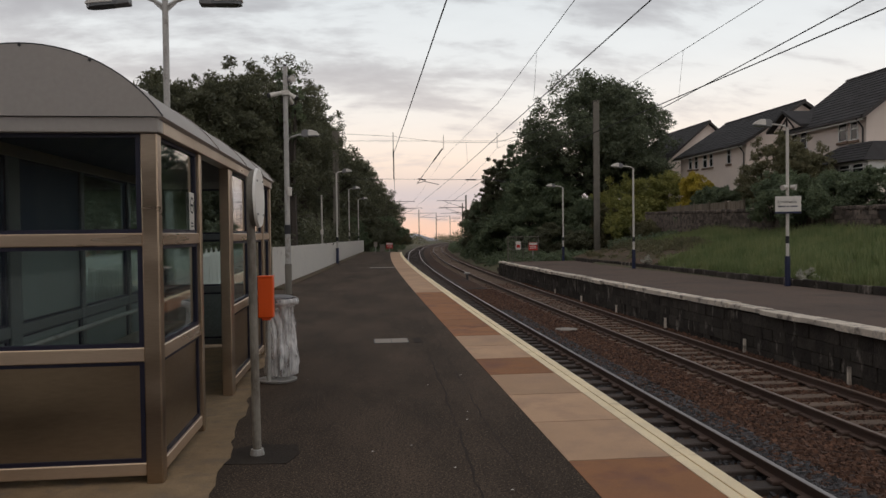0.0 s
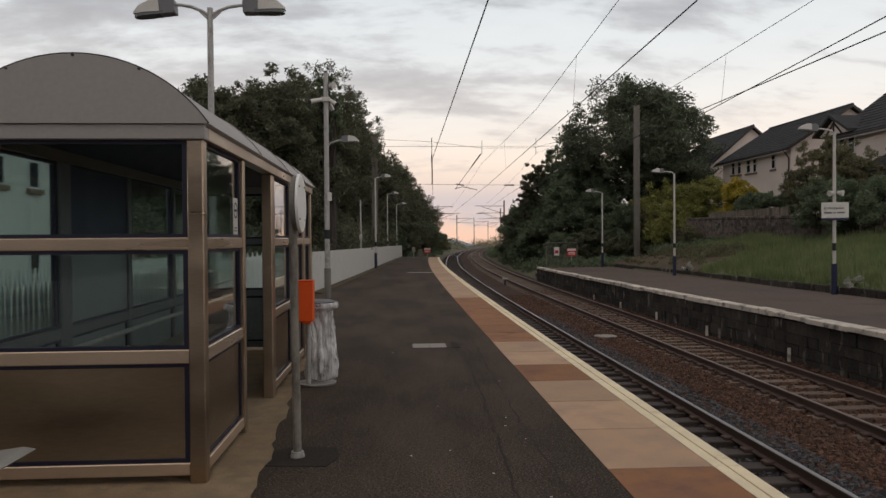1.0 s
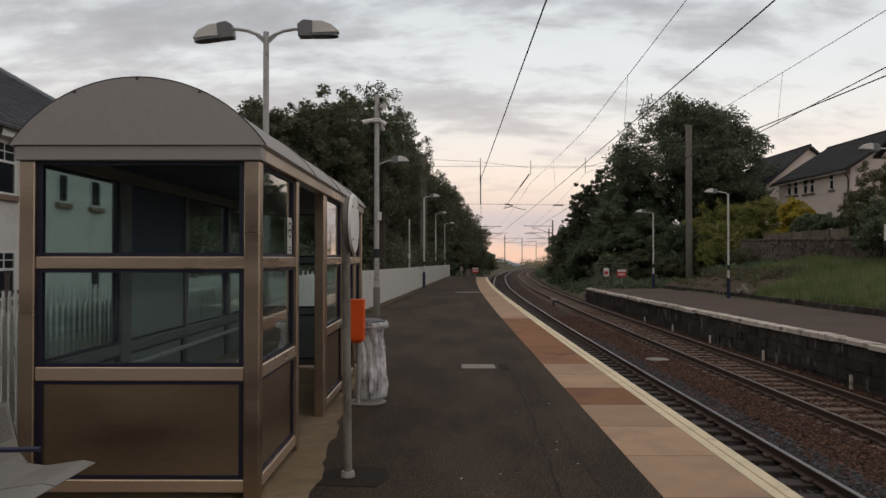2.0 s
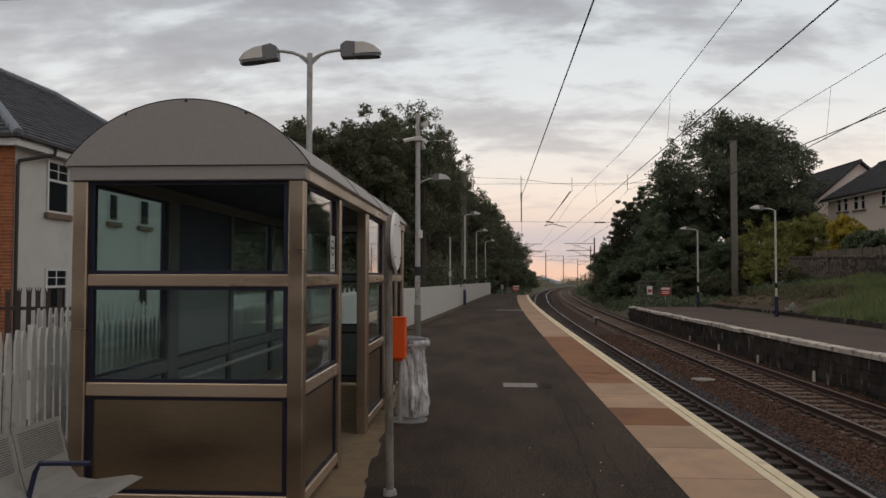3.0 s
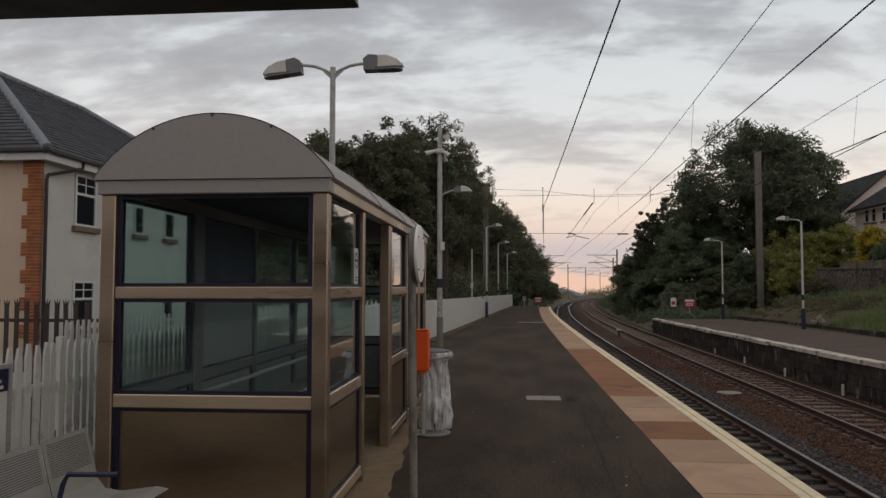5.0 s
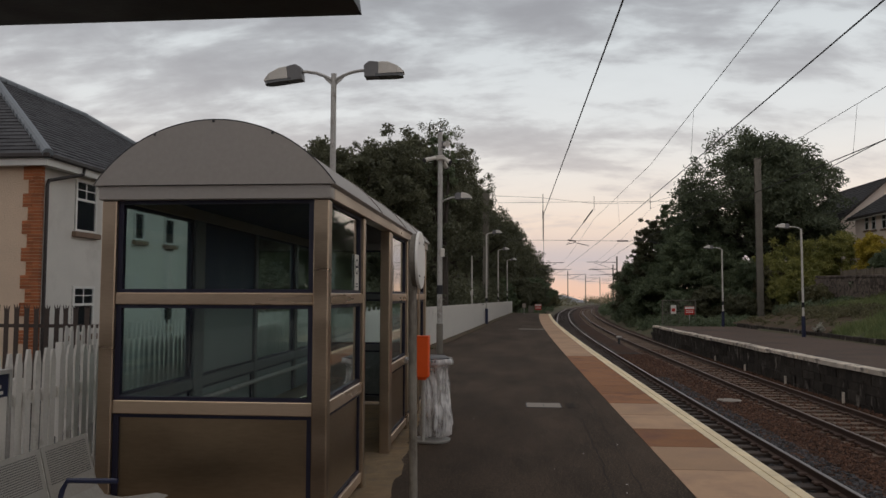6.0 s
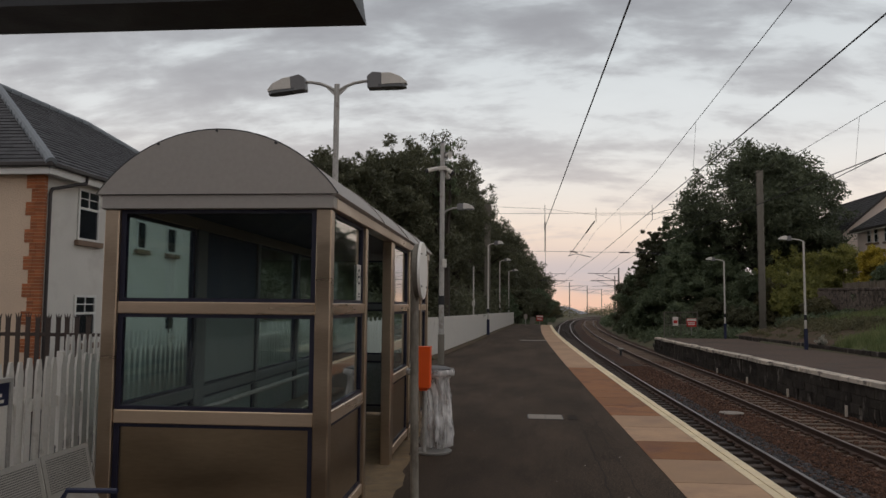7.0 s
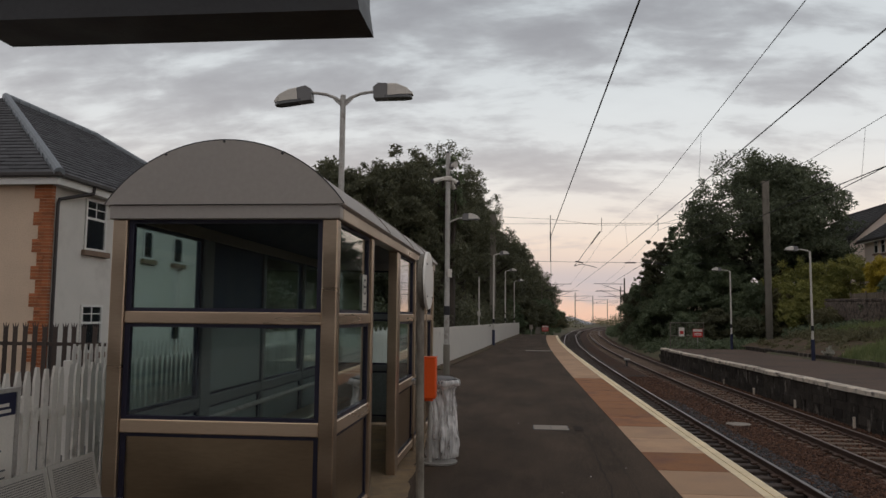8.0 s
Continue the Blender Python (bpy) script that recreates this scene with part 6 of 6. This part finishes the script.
warning(11.85, 51.7, -0.4, 1.42, 0.63, "red and white warning sign at the platform end")
warning(2.65, 74.4, -0.05, 0.9, 0.64, "red and white warning sign at the ramp end")
s = thing("small_sign", (1.22, 70.5, 0), "small pale sign plate on a short post", "sign")
part("post", T((0, 0, 0), (0, 0, 0.75), 0.03, n=8), M_GALV, s)
part("plate", B(-0.16, 0.16, -0.05, -0.03, 0.55, 0.98), M_COVER, s)
c = thing("equipment_cabinet", (1.95, 74.2, -0.1), "grey equipment cabinet at the ramp", "cabinet")
part("body", B(-0.25, 0.25, -0.2, 0.2, 0, 0.75, 0.02), M_GALV_D, c)
part("lid", B(-0.28, 0.28, -0.23, 0.23, 0.75, 0.8, 0.01), M_GALV_D, c)

# low hill on the horizon, its distance haze put into the blue-grey colour
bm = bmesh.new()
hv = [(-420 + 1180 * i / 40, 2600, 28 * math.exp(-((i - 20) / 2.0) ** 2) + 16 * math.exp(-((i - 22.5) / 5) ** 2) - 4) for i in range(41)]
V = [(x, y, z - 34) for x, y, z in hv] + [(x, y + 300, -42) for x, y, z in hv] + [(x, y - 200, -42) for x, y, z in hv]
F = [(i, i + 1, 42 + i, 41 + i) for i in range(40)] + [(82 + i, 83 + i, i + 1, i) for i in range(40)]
tagged(part("backdrop_hill", (V, F), M_HILL, smooth=True), "low hill on the horizon, coloured blue-grey for distance haze", "hill", kind="structure")

# ---- covers in the near platform ----
def cover_plate(x, y, w, l, label):
    c = thing("cover_plate", (x, y, 0), label, "cover", "platform covers")
    part("frame", B(-w / 2, w / 2, -l / 2, l / 2, -0.02, 0.005), M_DARK, c)
    for k in (-1, 1):
        a, b = sorted((k * 0.006, k * (w / 2 - 0.015)))
        part("lid", B(a, b, -l / 2 + 0.015, l / 2 - 0.015, 0.0, 0.009), M_COVER, c)


cover_plate(0.36, 12.0, 0.56, 0.5, "pale concrete cover plate set in the tarmac")
cover_plate(0.98, 39.0, 1.35, 0.7, "pale concrete cover plates set in the tarmac")
bm = B(0.72, 0.85, 11.75, 12.25, -0.01, 0.005)
tagged(part("tarmac_patch", bm, M_PATCH), "narrow patch of dark new tarmac", "paving", kind="structure")

# ---- paving pieces, coping and stones ----
joints = [-13.7 + 1.185 * i for i in range(11)] + [-0.66, 0.52, 1.71, 2.89, 4.07, 5.25, 6.44, 7.63, 8.81, 10.0, 11.18, 12.37]
while joints[-1] < 70:
    joints.append(joints[-1] + 1.2)
gap = 0.008
for a, b in zip(joints, joints[1:]):
    m = (a + b) / 2
    terra = m < 5.2 and m > 1.8 or 8.8 < m < 10 or 12.3 < m < 22.0
    if m > 22.0:
        terra = False
    bm = bmesh.new()
    vs = []
    for y in (a + gap, b - gap):
        e = edge_x(y)
        vs.append([bm.verts.new(p) for p in ((e - 1.035, y, -0.06), (e - 0.222, y, -0.06), (e - 0.222, y, 0.004), (e - 1.035, y, 0.004))])
    for i in range(4):
        bm.faces.new((vs[0][i], vs[0][(i + 1) % 4], vs[1][(i + 1) % 4], vs[1][i]))
    bm.faces.new(vs[0][::-1]), bm.faces.new(vs[1])
    bmesh.ops.recalc_face_normals(bm, faces=bm.faces)
    part("slab", bm, M_TERRA if terra else M_SLAB, platform)
    bm = bmesh.new()
    for u0, u1, z in ((0.218, 0.118, 0.007), (0.112, 0.0, 0.008)):
        vs = []
        for y in (a + 0.004, b - 0.004):
            e = edge_x(y)
            vs.append([bm.verts.new(p) for p in ((e - u0, y, -0.09), (e - u1, y, -0.09), (e - u1, y, z - 0.012), (e - u1 - 0.01, y, z), (e - u0, y, z))])
        for i in range(5):
            bm.faces.new((vs[0][i], vs[0][(i + 1) % 5], vs[1][(i + 1) % 5], vs[1][i]))
        bm.faces.new(vs[0][::-1]), bm.faces.new(vs[1])
    bmesh.ops.recalc_face_normals(bm, faces=bm.faces)
    part("edging_stone", bm, M_EDGE, platform)

# far platform coping: uneven white slabs over a sooty stone face
rnd = random.Random(12)
y = -13.5
while y < OPP_END:
    L = rnd.uniform(1.0, 1.7)
    b = min(OPP_END, y + L)
    hang, up, th = rnd.uniform(-0.03, 0.05), rnd.uniform(-0.015, 0.015), rnd.uniform(0.065, 0.10)
    bm = bmesh.new()
    vs = []
    for yy in (y + 0.006, b - 0.006):
        e, f0 = opp_edge(yy), -fall(yy) + up
        vs.append([bm.verts.new(p) for p in ((e - hang, yy, f0 - th), (e + 0.34, yy, f0 - th), (e + 0.34, yy, f0 + 0.03), (e - hang + 0.015, yy, f0 + 0.03), (e - hang, yy, f0 + 0.015))])
    for i in range(5):
        bm.faces.new((vs[0][i], vs[0][(i + 1) % 5], vs[1][(i + 1) % 5], vs[1][i]))
    bm.faces.new(vs[0][::-1]), bm.faces.new(vs[1])
    bmesh.ops.recalc_face_normals(bm, faces=bm.faces)
    part("coping_slab", bm, M_EDGE2, platform_far)
    y = b
stone_meshes = []
for k in range(6):
    bm = B(-0.05, 0.05, -0.5, 0.5, -0.5, 0.5, 0.02)
    for v in bm.verts:
        v.co += Vector((rnd.uniform(-0.015, 0.015), rnd.uniform(-0.03, 0.03), rnd.uniform(-0.05, 0.05)))
    me = bpy.data.meshes.new("stone")
    bm.to_mesh(me)
    bm.free()
    me.materials.append(M_STONE)
    stone_meshes.append(me)


rubble_meshes = []
for me in stone_meshes:
    me2 = me.copy()
    me2.materials[0] = M_RUBBLE
    rubble_meshes.append(me2)


def stone_course(parent, xf, y0, y1, zf, h, lo, hi, kinds=stone_meshes):
    y = y0
    while y < y1:
        L = rnd.uniform(lo, hi) * (1.0 if 5 < y < 36 else 1.7)
        o = new("stone", rnd.choice(kinds))
        o.parent = parent
        yc = y + L / 2
        slope = (xf(yc + 0.3) - xf(yc - 0.3)) / 0.6
        o.location = (xf(yc) + rnd.uniform(-0.012, 0.012), yc, zf(yc) + h / 2)
        o.rotation_euler = (rnd.choice((0, math.pi)), 0, -math.atan(slope))
        o.scale = (1, (L - 0.008), (h - 0.006))
        y += L


for k, (z, h) in enumerate(((-1.13, 0.24), (-0.89, 0.26), (-0.63, 0.24), (-0.39, 0.27))):
    stone_course(platform_far, lambda q: opp_edge(q) + 0.11, 8.0 + 0.2 * k, OPP_END, lambda q, z=z: z - fall(q), h, 0.32, 0.66)
for y in (12.2, 15.9, 20.4, 24.6, 28.8, 33.0):
    mk = thing("marker_post", (opp_edge(y) - 0.06, y, -1.2 - fall(y)), "short white marker post at the platform foot", "post", "platform foot markers")
    part("post", B(-0.03, 0.03, -0.03, 0.03, -0.1, 0.50, 0.008), M_EDGE2, mk)

# stone wall behind the grass
gw = thing("garden_wall", (0, 0, 0), "dark rubble stone wall above the grass bank", "wall", kind="structure")
WALL = lambda q: 21.0 + 0 * q
TOP = lambda q: 2.95 - 0.017 * (54 - q)
bm = bmesh.new()
for a, b in ((14.0, 54.0),):
    prism(bm, [(a, 0.6), (b, 0.6), (b, TOP(b)), (a, TOP(a))], "x", 21.04, 21.45)
part("core", bm, M_MORTAR, gw)
rest = bmesh.new()
for k in range(6):
    y = 28.0 + 0.13 * k
    while y < 54:
        L, hh = rnd.uniform(0.26, 0.52), 0.2
        zc = TOP(y) - 1.2 + k * hh + hh / 2 + rnd.uniform(-0.012, 0.012)
        if y < 46:
            o = new("stone", rnd.choice(rubble_meshes))
            o.parent = gw
            o.location = (21.0 + rnd.uniform(-0.02, 0.02), y + L / 2, zc)
            o.rotation_euler = (rnd.choice((0, math.pi)) + rnd.uniform(-0.04, 0.04), 0, 0)
            o.scale = (1, L - 0.012, hh - 0.008)
        else:
            box(rest, 20.95 + rnd.uniform(-0.02, 0.02), 21.05, y + 0.008, y + L - 0.008, zc - hh / 2 + 0.006, zc + hh / 2 - 0.006)
        y += L
tagged(part("stone_stretch", rest, M_RUBBLE, gw), kind="stuff")
y = 14.0
cope = None
while y < 54:
    if cope is None:
        o = part("cope_stone", B(-0.12, 0.34, 0, 0.19, 0.0, 0.17, 0.03), M_MORTAR, gw)
        o.data.materials[0] = M_RUBBLE
        cope = o.data
    else:
        o = new("cope_stone", cope)
        o.parent = gw
    o.location = (21.05, y, TOP(y) + rnd.uniform(-0.03, 0.03))
    o.rotation_euler = (rnd.uniform(-0.15, 0.15), 0, rnd.uniform(-0.06, 0.06))
    y += 0.21
